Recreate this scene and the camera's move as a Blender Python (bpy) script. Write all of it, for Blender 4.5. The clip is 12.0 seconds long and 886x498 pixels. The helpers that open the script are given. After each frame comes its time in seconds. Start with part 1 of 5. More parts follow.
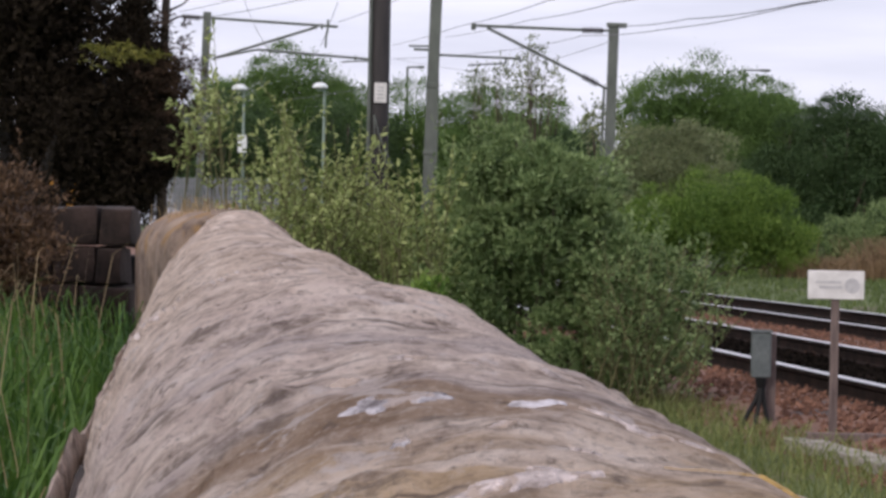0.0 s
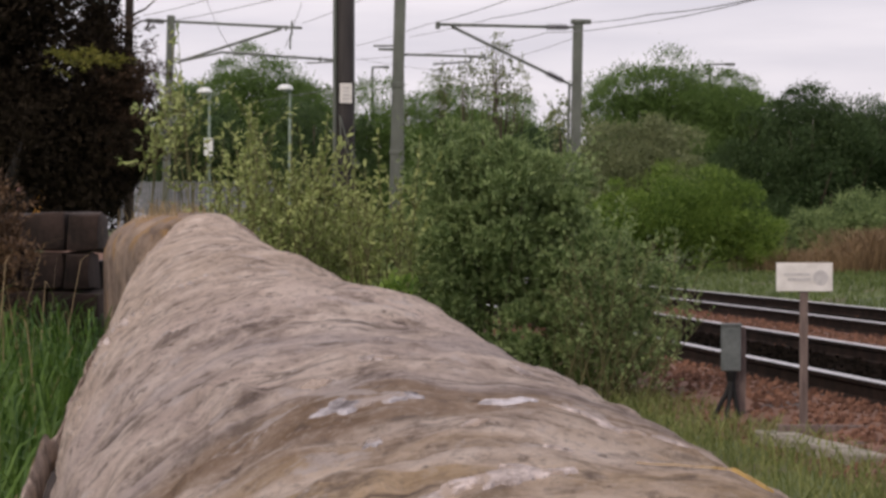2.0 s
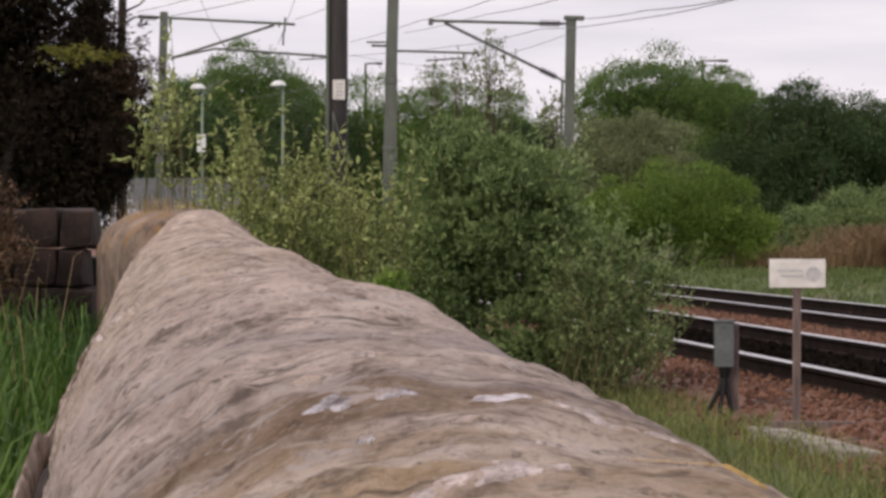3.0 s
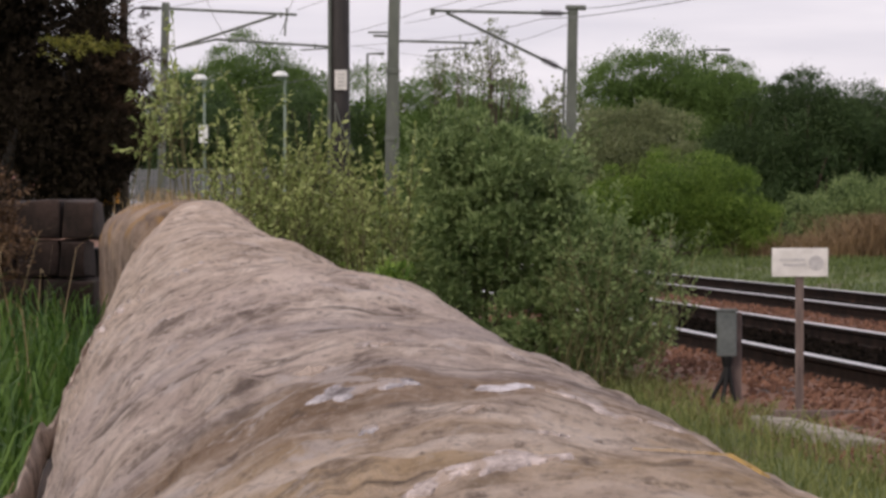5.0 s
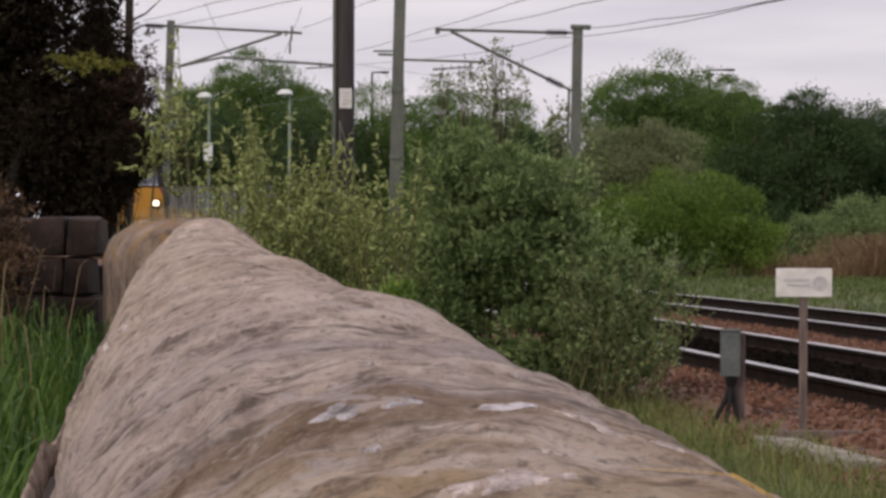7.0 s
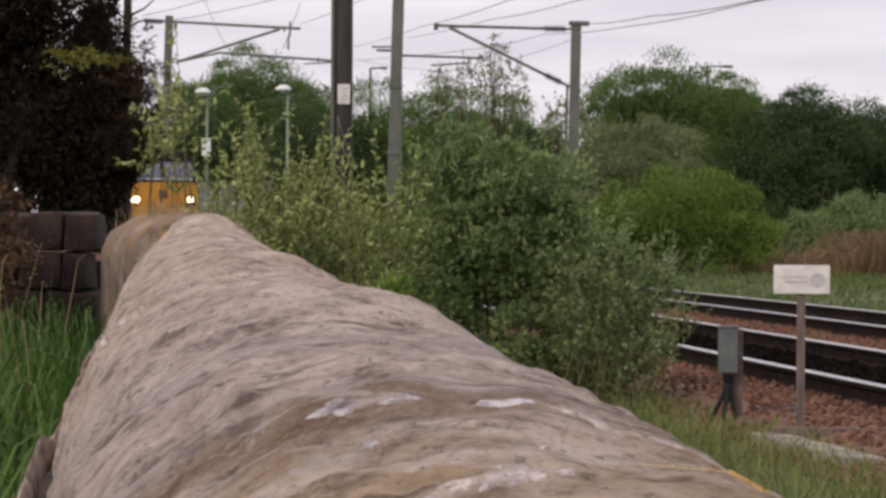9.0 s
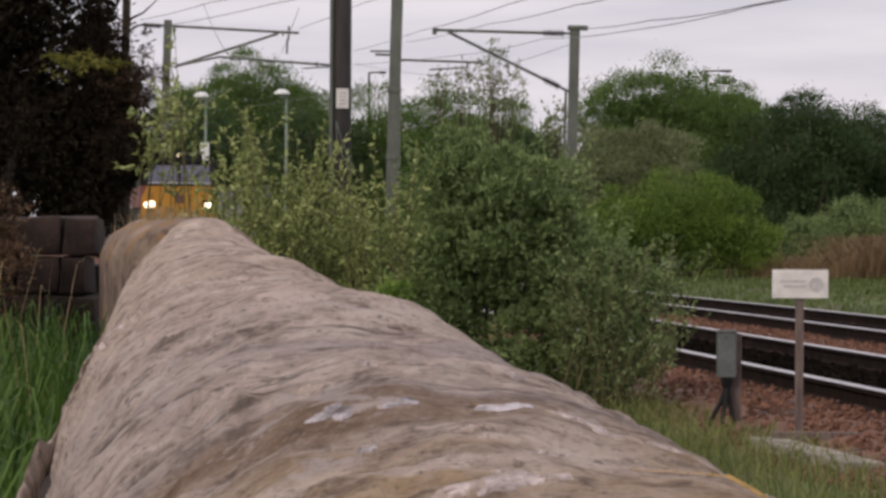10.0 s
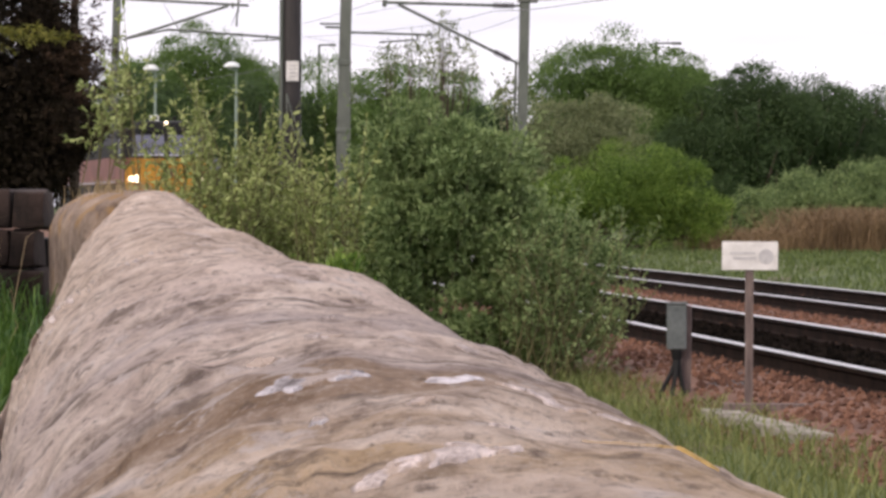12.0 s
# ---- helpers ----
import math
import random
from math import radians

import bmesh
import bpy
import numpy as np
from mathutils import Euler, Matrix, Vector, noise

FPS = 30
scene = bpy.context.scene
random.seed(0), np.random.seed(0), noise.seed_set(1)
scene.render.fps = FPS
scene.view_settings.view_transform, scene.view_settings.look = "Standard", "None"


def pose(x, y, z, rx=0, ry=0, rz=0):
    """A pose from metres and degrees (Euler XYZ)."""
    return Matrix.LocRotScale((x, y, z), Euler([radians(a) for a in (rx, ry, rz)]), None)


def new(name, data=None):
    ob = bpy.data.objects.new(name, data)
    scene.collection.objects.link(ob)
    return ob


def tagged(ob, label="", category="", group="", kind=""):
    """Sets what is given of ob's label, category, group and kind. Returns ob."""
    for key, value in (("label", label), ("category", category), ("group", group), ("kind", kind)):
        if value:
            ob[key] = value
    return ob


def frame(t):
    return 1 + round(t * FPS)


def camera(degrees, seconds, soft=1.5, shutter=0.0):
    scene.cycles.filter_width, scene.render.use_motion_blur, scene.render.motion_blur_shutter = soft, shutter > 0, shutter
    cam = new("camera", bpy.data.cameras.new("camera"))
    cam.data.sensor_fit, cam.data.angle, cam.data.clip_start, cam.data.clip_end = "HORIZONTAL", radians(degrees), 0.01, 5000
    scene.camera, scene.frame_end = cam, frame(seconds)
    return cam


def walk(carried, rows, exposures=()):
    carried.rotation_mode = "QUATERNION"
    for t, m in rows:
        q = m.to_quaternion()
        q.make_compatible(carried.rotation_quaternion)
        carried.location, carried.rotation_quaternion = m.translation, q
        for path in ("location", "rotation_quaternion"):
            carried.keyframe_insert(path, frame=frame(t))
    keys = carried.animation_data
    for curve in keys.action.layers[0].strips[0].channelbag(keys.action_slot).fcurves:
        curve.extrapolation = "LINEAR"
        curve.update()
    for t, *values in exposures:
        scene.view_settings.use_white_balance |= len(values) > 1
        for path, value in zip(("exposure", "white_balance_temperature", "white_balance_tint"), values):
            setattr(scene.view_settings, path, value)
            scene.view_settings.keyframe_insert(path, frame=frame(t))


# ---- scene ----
# World: y runs out over the wall, x to the railway side, z = 0 at the rail heads.
EYE = (0.0, 0.0, 1.0)
cam = camera(17.82, 12.0, soft=3.1)
TURNS = [
    (0.0, 89.608, -1.161, 0.875), (0.5, 88.963, -0.177, 0.200), (1.0, 89.364, -0.098, -0.232),
    (1.5, 90.139, 0.206, -0.567), (2.0, 89.598, -0.109, 0.225), (2.5, 89.532, -0.139, 0.253),
    (3.0, 89.525, -0.101, 0.085), (5.0, 89.323, 0.067, 0.133), (5.5, 89.583, 0.027, -0.011),
    (6.0, 89.469, -0.022, 0.077), (6.5, 89.598, -0.120, 0.210), (7.0, 89.704, -0.173, 0.216),
    (7.2, 89.563, -0.156, 0.270), (8.8, 89.738, -0.308, 0.214), (9.0, 89.622, -0.312, 0.174),
    (9.5, 89.668, -0.316, 0.154), (10.0, 89.711, -0.332, 0.145), (10.5, 89.830, -0.325, -0.126),
    (11.0, 89.821, -0.322, -0.446), (11.5, 89.489, -0.234, -0.597), (12.0, 89.160, -0.229, -0.861),
]
EXPOSURES = [(0.0, 0.2, 6150, 13), (0.5, 0.07, 6150, 13), (1.0, 0.08, 6250, 14), (1.5, -0.6, 6150, 15), (2.0, 0.04, 6750, 14), (3.0, 0.11, 6800, 14),
             (5.0, 0.08, 6750, 14), (5.5, 0.02, 6750, 14), (6.5, 0.12, 6750, 14), (7.0, -0.12, 6750, 14), (9.0, 0.06, 6750, 14), (9.5, 0.12, 6750, 14), (10.0, -0.11, 6750, 14), (10.5, 0.0, 6750, 14), (11.0, -0.04, 6750, 14), (11.5, -0.06, 6750, 14), (12.0, 0.48, 6650, 14)]
walk(cam, [(t, pose(*EYE, a, b, c)) for t, a, b, c in TURNS], EXPOSURES)

# ---- daylight: an overcast evening sky ----
SUN_EL, SUN_AZ = 38.0, 215.0
world = bpy.data.worlds.new("overcast_sky")
scene.world = world
world.use_nodes = True


def sky():
    nt = world.node_tree
    nt.nodes.clear()
    out, bg = nt.nodes.new("ShaderNodeOutputWorld"), nt.nodes.new("ShaderNodeBackground")
    sk = nt.nodes.new("ShaderNodeTexSky")
    sk.sky_type, sk.sun_disc = "NISHITA", False
    sk.sun_elevation, sk.sun_rotation = radians(SUN_EL), radians(SUN_AZ)
    co, mp = nt.nodes.new("ShaderNodeTexCoord"), nt.nodes.new("ShaderNodeMapping")
    mp.inputs["Scale"].default_value = (5.0, 5.0, 34.0)
    n = nt.nodes.new("ShaderNodeTexNoise")
    n.inputs["Scale"].default_value, n.inputs["Detail"].default_value = 1.6, 5.0
    ramp = nt.nodes.new("ShaderNodeValToRGB")
    ramp.color_ramp.elements[0].position, ramp.color_ramp.elements[0].color = 0.3, (7.6, 7.5, 8.5, 1)
    ramp.color_ramp.elements[1].position, ramp.color_ramp.elements[1].color = 0.68, (9.8, 9.5, 10.3, 1)
    mix = nt.nodes.new("ShaderNodeMix")
    mix.data_type = "RGBA"
    mix.inputs["Factor"].default_value = 0.93
    nt.links.new(co.outputs["Generated"], mp.inputs["Vector"])
    nt.links.new(mp.outputs["Vector"], n.inputs["Vector"])
    nt.links.new(n.outputs["Fac"], ramp.inputs["Fac"])
    nt.links.new(sk.outputs["Color"], mix.inputs["A"])
    nt.links.new(ramp.outputs["Color"], mix.inputs["B"])
    nt.links.new(mix.outputs["Result"], bg.inputs["Color"])
    bg.inputs["Strength"].default_value = 0.09
    nt.links.new(bg.outputs["Background"], out.inputs["Surface"])


sky()
sun = new("sun", bpy.data.lights.new("sun", "SUN"))
sun.data.energy, sun.data.angle, sun.data.color = 1.5, radians(18), (1.0, 0.88, 0.74)
sun.matrix_world = pose(0, 0, 30, 90 - SUN_EL, 0, 180 - SUN_AZ)


# ---- materials ----
def mat(name, a, b, scale=8.0, rough=0.8, metal=0.0, bump=0.0, fine=None, stretch=(1, 1, 1), c=None, c_at=0.62, per="noise", detail=6.0, soft=0.0, spec=0.45):
    """Two base colours mixed by a coarse and a fine noise, in metres; c is a third colour in patches."""
    m = bpy.data.materials.new(name)
    m.use_nodes = True
    nt = m.node_tree
    bs = nt.nodes["Principled BSDF"]
    bs.inputs["Roughness"].default_value, bs.inputs["Metallic"].default_value = rough, metal
    co, mp = nt.nodes.new("ShaderNodeTexCoord"), nt.nodes.new("ShaderNodeMapping")
    mp.inputs["Scale"].default_value = stretch
    nt.links.new(co.outputs["Object"], mp.inputs["Vector"])
    n1, n2 = nt.nodes.new("ShaderNodeTexNoise"), nt.nodes.new("ShaderNodeTexNoise")
    n1.inputs["Scale"].default_value, n1.inputs["Detail"].default_value = scale, detail
    n2.inputs["Scale"].default_value, n2.inputs["Detail"].default_value = fine or scale * 7, 4
    add = nt.nodes.new("ShaderNodeMath")
    add.operation = "MULTIPLY_ADD"
    add.inputs[1].default_value = 0.4
    for n in (n1, n2):
        nt.links.new(mp.outputs["Vector"], n.inputs["Vector"])
    nt.links.new(n2.outputs["Fac"], add.inputs[0])
    ramp = nt.nodes.new("ShaderNodeValToRGB")
    e = ramp.color_ramp.elements
    e[0].position, e[0].color, e[1].position, e[1].color = 0.5, (*a, 1), 0.9, (*b, 1)
    if per == "island":
        geo = nt.nodes.new("ShaderNodeNewGeometry")
        mid = nt.nodes.new("ShaderNodeMath")
        mid.operation = "MULTIPLY_ADD"
        mid.inputs[1].default_value, mid.inputs[2].default_value = 0.5, 0.0
        nt.links.new(geo.outputs["Random Per Island"], mid.inputs[0])
        s2 = nt.nodes.new("ShaderNodeMath")
        s2.operation = "MULTIPLY_ADD"
        s2.inputs[1].default_value = 0.6
        nt.links.new(n1.outputs["Fac"], s2.inputs[0])
        nt.links.new(mid.outputs[0], s2.inputs[2])
        nt.links.new(s2.outputs[0], add.inputs[2])
        add.inputs[1].default_value = 0.25
    elif per == "object":
        ob = nt.nodes.new("ShaderNodeObjectInfo")
        s2 = nt.nodes.new("ShaderNodeMath")
        s2.operation = "MULTIPLY_ADD"
        s2.inputs[1].default_value = 0.3
        nt.links.new(ob.outputs["Random"], s2.inputs[0])
        nt.links.new(n1.outputs["Fac"], s2.inputs[2])
        nt.links.new(s2.outputs[0], add.inputs[2])
    else:
        nt.links.new(n1.outputs["Fac"], add.inputs[2])
    nt.links.new(add.outputs[0], ramp.inputs["Fac"])
    col = ramp.outputs["Color"]
    if c:
        n3 = nt.nodes.new("ShaderNodeTexNoise")
        n3.inputs["Scale"].default_value, n3.inputs["Detail"].default_value = scale * 0.7, 7
        n3.inputs["Distortion"].default_value = 0.6
        off = nt.nodes.new("ShaderNodeMapping")
        off.inputs["Location"].default_value = (7.3, 2.1, 4.4)
        off.inputs["Scale"].default_value = stretch
        nt.links.new(co.outputs["Object"], off.inputs["Vector"])
        nt.links.new(off.outputs["Vector"], n3.inputs["Vector"])
        r3 = nt.nodes.new("ShaderNodeValToRGB")
        r3.color_ramp.elements[0].position, r3.color_ramp.elements[1].position = c_at, c_at + 0.05
        nt.links.new(n3.outputs["Fac"], r3.inputs["Fac"])
        mx = nt.nodes.new("ShaderNodeMix")
        mx.data_type = "RGBA"
        nt.links.new(r3.outputs["Color"], mx.inputs["Factor"])
        nt.links.new(col, mx.inputs["A"])
        mx.inputs["B"].default_value = (*c, 1)
        col = mx.outputs["Result"]
    nt.links.new(col, bs.inputs["Base Color"])
    bs.inputs["Specular IOR Level"].default_value = spec
    if soft:
        tr, ad = nt.nodes.new("ShaderNodeBsdfTranslucent"), nt.nodes.new("ShaderNodeMixShader")
        nt.links.new(col, tr.inputs["Color"])
        ad.inputs[0].default_value = soft
        nt.links.new(bs.outputs[0], ad.inputs[1])
        nt.links.new(tr.outputs[0], ad.inputs[2])
        nt.links.new(ad.outputs[0], nt.nodes["Material Output"].inputs["Surface"])
    if bump:
        bp = nt.nodes.new("ShaderNodeBump")
        bp.inputs["Strength"].default_value, bp.inputs["Distance"].default_value = 0.9, bump
        nt.links.new(add.outputs[0], bp.inputs["Height"])
        nt.links.new(bp.outputs["Normal"], bs.inputs["Normal"])
    return m


def glow(name, color, strength):
    m = bpy.data.materials.new(name)
    m.use_nodes = True
    bs = m.node_tree.nodes["Principled BSDF"]
    bs.inputs["Emission Color"].default_value, bs.inputs["Emission Strength"].default_value = (*color, 1), strength
    return m


def sandstone(name):
    """Weathered sandstone: tilted bedding, ochre and grey bands, pale lichen scabs and dark pits."""
    m = bpy.data.materials.new(name)
    m.use_nodes = True
    nt = m.node_tree
    bs = nt.nodes["Principled BSDF"]
    bs.inputs["Roughness"].default_value = 0.92
    bs.inputs["Specular IOR Level"].default_value = 0.2
    co = nt.nodes.new("ShaderNodeTexCoord")

    def nz(scale, detail, rot=(0, 0, 0), size=(1, 1, 1), dist=0.0, shift=(0, 0, 0), rough=0.55):
        mp, n = nt.nodes.new("ShaderNodeMapping"), nt.nodes.new("ShaderNodeTexNoise")
        mp.inputs["Rotation"].default_value = [radians(v) for v in rot]
        mp.inputs["Scale"].default_value, mp.inputs["Location"].default_value = size, shift
        n.inputs["Scale"].default_value, n.inputs["Detail"].default_value = scale, detail
        n.inputs["Distortion"].default_value, n.inputs["Roughness"].default_value = dist, rough
        nt.links.new(co.outputs["Object"], mp.inputs["Vector"])
        nt.links.new(mp.outputs["Vector"], n.inputs["Vector"])
        return n.outputs["Fac"]

    def ramp(fac, stops):
        r = nt.nodes.new("ShaderNodeValToRGB")
        e = r.color_ramp.elements
        while len(e) < len(stops):
            e.new(0.5)
        for k, (p, v) in enumerate(stops):
            e[k].position, e[k].color = p, (*v, 1)
        nt.links.new(fac, r.inputs["Fac"])
        return r.outputs["Color"]

    def mix(fac, a, b):
        x = nt.nodes.new("ShaderNodeMix")
        x.data_type = "RGBA"
        for key, v in (("Factor", fac), ("A", a), ("B", b)):
            if isinstance(v, (tuple, float)):
                x.inputs[key].default_value = (*v, 1) if isinstance(v, tuple) else v
            else:
                nt.links.new(v, x.inputs[key])
        return x.outputs["Result"]

    bed = nz(24, 10, (0, 0, 8), (1.0, 0.55, 1.0), 0.0, rough=0.70)
    base = ramp(bed, [(0.37, (0.15, 0.11, 0.09)), (0.44, (0.44, 0.345, 0.29)), (0.51, (0.67, 0.545, 0.465)), (0.58, (0.86, 0.73, 0.645))])
    # beds of ochre, brown and grey stone, one behind the other, with wandering edges
    xyz = nt.nodes.new("ShaderNodeSeparateXYZ")
    nt.links.new(co.outputs["Object"], xyz.inputs[0])
    wander = nt.nodes.new("ShaderNodeMath")
    wander.operation = "MULTIPLY_ADD"
    wander.inputs[1].default_value = 0.30
    nt.links.new(nz(5.5, 8, (0, 0, 0), (1.0, 0.6, 1.0), 0.0, (3.1, 0.4, 1.0), 0.6), wander.inputs[0])
    nt.links.new(xyz.outputs["Y"], wander.inputs[2])
    place = nt.nodes.new("ShaderNodeMapRange")
    place.inputs["From Min"].default_value, place.inputs["From Max"].default_value = 0.70, 3.70
    nt.links.new(wander.outputs[0], place.inputs["Value"])
    tan, ochre, brown, grey, pink = (0.64, 0.505, 0.41), (0.62, 0.435, 0.245), (0.30, 0.19, 0.11), (0.51, 0.43, 0.42), (0.75, 0.605, 0.535)
    beds = ramp(place.outputs[0], [(0.045, tan), (0.085, ochre), (0.125, ochre), (0.150, brown), (0.178, brown), (0.20, grey), (0.26, pink), (0.34, grey), (0.48, pink), (0.75, tan)])
    where_bed = ramp(nz(9.0, 8, (0, 0, 6), (0.7, 0.8, 1.0), 0.0, (9.0, 3.4, 2.0), 0.62), [(0.40, (0.10, 0.10, 0.10)), (0.56, (0.72, 0.72, 0.72))])
    base = mix(where_bed, base, beds)
    dark = nz(17, 10, (0, 0, 8), (0.9, 0.6, 1.0), 0.0, (5.0, 1.0, 7.0), 0.74)
    base = mix(ramp(dark, [(0.55, (0, 0, 0)), (0.63, (0.72, 0.72, 0.72))]), base, (0.16, 0.118, 0.095))
    # short dark and pale strokes along the bedding
    stroke = nz(15, 8, (0, 0, 8), (0.55, 1.5, 0.6), 0.0, (2.0, 8.0, 5.0), 0.66)
    base = mix(ramp(stroke, [(0.34, (0.85, 0.85, 0.85)), (0.42, (0, 0, 0))]), base, (0.105, 0.074, 0.06))
    base = mix(ramp(stroke, [(0.57, (0, 0, 0)), (0.66, (0.6, 0.6, 0.6))]), base, (0.76, 0.645, 0.57))
    pits = nz(75, 7, (0, 0, 8), (1.0, 0.42, 1), 0.0, rough=0.7)
    base = mix(ramp(pits, [(0.34, (0.75, 0.75, 0.75)), (0.43, (0, 0, 0))]), base, (0.14, 0.10, 0.08))
    crust = nz(22.0, 10, (0, 0, 8), (0.9, 0.5, 1.0), 0.0, (1.7, 6.2, 0.3), 0.74)
    base = mix(ramp(crust, [(0.58, (0, 0, 0)), (0.62, (0.65, 0.65, 0.65))]), base, (0.70, 0.62, 0.60))
    grain = nz(240, 5, (0, 0, 8), (1.0, 0.4, 1.0), 0.0, rough=0.7)
    base = mix(ramp(grain, [(0.36, (0.40, 0.40, 0.40)), (0.46, (0, 0, 0))]), base, (0.18, 0.135, 0.11))
    base = mix(ramp(grain, [(0.54, (0, 0, 0)), (0.66, (0.4, 0.4, 0.4))]), base, (0.70, 0.59, 0.51))
    nt.links.new(base, bs.inputs["Base Color"])
    h = nt.nodes.new("ShaderNodeMath")
    h.operation = "MULTIPLY_ADD"
    h.inputs[1].default_value = 0.5
    nt.links.new(stroke, h.inputs[0])
    nt.links.new(bed, h.inputs[2])
    bp = nt.nodes.new("ShaderNodeBump")
    bp.inputs["Strength"].default_value, bp.inputs["Distance"].default_value = 1.0, 0.032
    nt.links.new(h.outputs[0], bp.inputs["Height"])
    nt.links.new(bp.outputs["Normal"], bs.inputs["Normal"])
    return m


M_STONE = sandstone("sandstone")
M_LICHEN = mat("pale_lichen", (0.14, 0.11, 0.095), (0.70, 0.60, 0.57), 80, 0.95, bump=0.006, stretch=(1, 0.5, 1), c=(0.38, 0.30, 0.25), c_at=0.50)
M_LICHEN_GREY = mat("lilac_grey_lichen", (0.12, 0.10, 0.10), (0.70, 0.66, 0.69), 85, 0.95, bump=0.006, stretch=(1, 0.5, 1), c=(0.34, 0.28, 0.25), c_at=0.53)
M_LICHEN_GOLD = mat("golden_lichen", (0.30, 0.19, 0.06), (0.50, 0.34, 0.12), 50, 0.95, bump=0.003, c=(0.36, 0.27, 0.18), c_at=0.48)
M_STONE_OCHRE = mat("ochre_stone", (0.095, 0.065, 0.05), (0.33, 0.245, 0.185), 11, 0.95, fine=60, bump=0.02, stretch=(1, 0.6, 0.7), c=(0.25, 0.155, 0.075), c_at=0.54)
# base darkened for the evergreen's shade over the cross wall; the rubble shares it
M_STONE_DARK = mat("shaded_stone", (0.012, 0.008, 0.0065), (0.052, 0.033, 0.027), 9, 0.95, bump=0.012)
M_SOIL = mat("grassy_soil", (0.05, 0.075, 0.022), (0.12, 0.15, 0.045), 0.8, 0.95, fine=9, c=(0.12, 0.10, 0.06), c_at=0.6)
M_GRASS = mat("grass_blades", (0.032, 0.088, 0.014), (0.115, 0.21, 0.036), 1.2, 0.6, per="island", soft=0.35)
M_GRASS_DRY = mat("dry_grass", (0.22, 0.16, 0.08), (0.48, 0.37, 0.22), 2.0, 0.7, per="island", soft=0.3)
M_TURF = mat("trackside_grass", (0.09, 0.12, 0.03), (0.25, 0.27, 0.09), 1.2, 0.7, per="island", soft=0.3)
M_VERGE = mat("verge_grass", (0.055, 0.088, 0.022), (0.145, 0.19, 0.052), 0.5, 0.7, per="island", soft=0.3)
M_REED = mat("brown_reeds", (0.13, 0.085, 0.045), (0.32, 0.22, 0.12), 0.7, 0.8, per="island", soft=0.2)
M_BALLAST = mat("rusty_ballast", (0.105, 0.054, 0.037), (0.215, 0.115, 0.078), 2.5, 0.95, fine=22, bump=0.02, c=(0.06, 0.045, 0.04), c_at=0.62)
M_BALLAST_DARK = mat("near_black_ballast", (0.006, 0.0055, 0.005), (0.018, 0.014, 0.012), 3.0, 1.0, fine=24, bump=0.02, spec=0.0)
M_CHIP = mat("ballast_stone", (0.095, 0.048, 0.033), (0.22, 0.116, 0.078), 2.0, 0.95, per="island", spec=0.2)
M_CHIP_DARK = mat("near_black_ballast_stone", (0.005, 0.0045, 0.004), (0.015, 0.012, 0.010), 2.0, 1.0, per="island", spec=0.0)
M_RAILHEAD = mat("polished_rail_head", (0.62, 0.60, 0.60), (0.8, 0.78, 0.78), 3, 0.38, 1.0)
M_RAIL = mat("rusty_rail", (0.010, 0.007, 0.006), (0.028, 0.018, 0.014), 5, 0.95, spec=0.08)
M_SLEEPER = mat("sleeper_concrete", (0.05, 0.042, 0.038), (0.13, 0.11, 0.10), 5, 0.9, per="object")
M_STEEL = mat("galvanised_steel", (0.088, 0.10, 0.088), (0.155, 0.17, 0.148), 3, 0.6, 0.35, stretch=(1, 1, 0.3))
M_POLE = mat("tarred_pole", (0.011, 0.010, 0.010), (0.034, 0.029, 0.028), 6, 0.75, stretch=(3, 3, 0.3))
M_WIRE = mat("copper_wire", (0.14, 0.14, 0.15), (0.22, 0.22, 0.23), 3, 0.5, 0.6)
M_INSUL = mat("insulator", (0.05, 0.045, 0.05), (0.10, 0.09, 0.09), 9, 0.35)
M_WHITE = mat("white_enamel", (0.62, 0.60, 0.58), (0.80, 0.78, 0.76), 14, 0.5, c=(0.45, 0.40, 0.34), c_at=0.66)
M_INK = mat("faded_ink", (0.42, 0.41, 0.42), (0.58, 0.57, 0.57), 30, 0.7)
M_DARK = mat("black_paint", (0.007, 0.007, 0.0075), (0.018, 0.018, 0.018), 5, 0.65, spec=0.2)
M_BOX = mat("grey_cabinet_paint", (0.065, 0.08, 0.08), (0.14, 0.155, 0.155), 7, 0.6)
M_RUST = mat("rusted_iron", (0.09, 0.045, 0.035), (0.20, 0.11, 0.085), 12, 0.9)
M_WOODPOST = mat("weathered_post", (0.09, 0.065, 0.06), (0.21, 0.16, 0.145), 9, 0.9, stretch=(4, 4, 0.5))
M_CONCRETE = mat("stained_concrete", (0.20, 0.18, 0.15), (0.36, 0.33, 0.28), 6, 0.95, bump=0.006, c=(0.12, 0.13, 0.07), c_at=0.6)
M_FENCE = mat("galvanised_fence", (0.16, 0.17, 0.185), (0.27, 0.28, 0.30), 4, 0.65, 0.2)
M_LAMPGREEN = mat("pale_green_column", (0.17, 0.23, 0.19), (0.29, 0.36, 0.31), 4, 0.6)
M_LAMPTOP = mat("lantern_canopy", (0.60, 0.64, 0.63), (0.78, 0.80, 0.79), 6, 0.45)
M_YELLOW = mat("warning_yellow", (0.40, 0.185, 0.018), (0.52, 0.255, 0.03), 2.0, 0.5, c=(0.30, 0.145, 0.025), c_at=0.64)
M_RED = mat("faded_maroon", (0.13, 0.045, 0.04), (0.24, 0.09, 0.075), 1.5, 0.55)
M_GREYTRIM = mat("grey_trim", (0.28, 0.29, 0.33), (0.40, 0.41, 0.45), 4, 0.5)
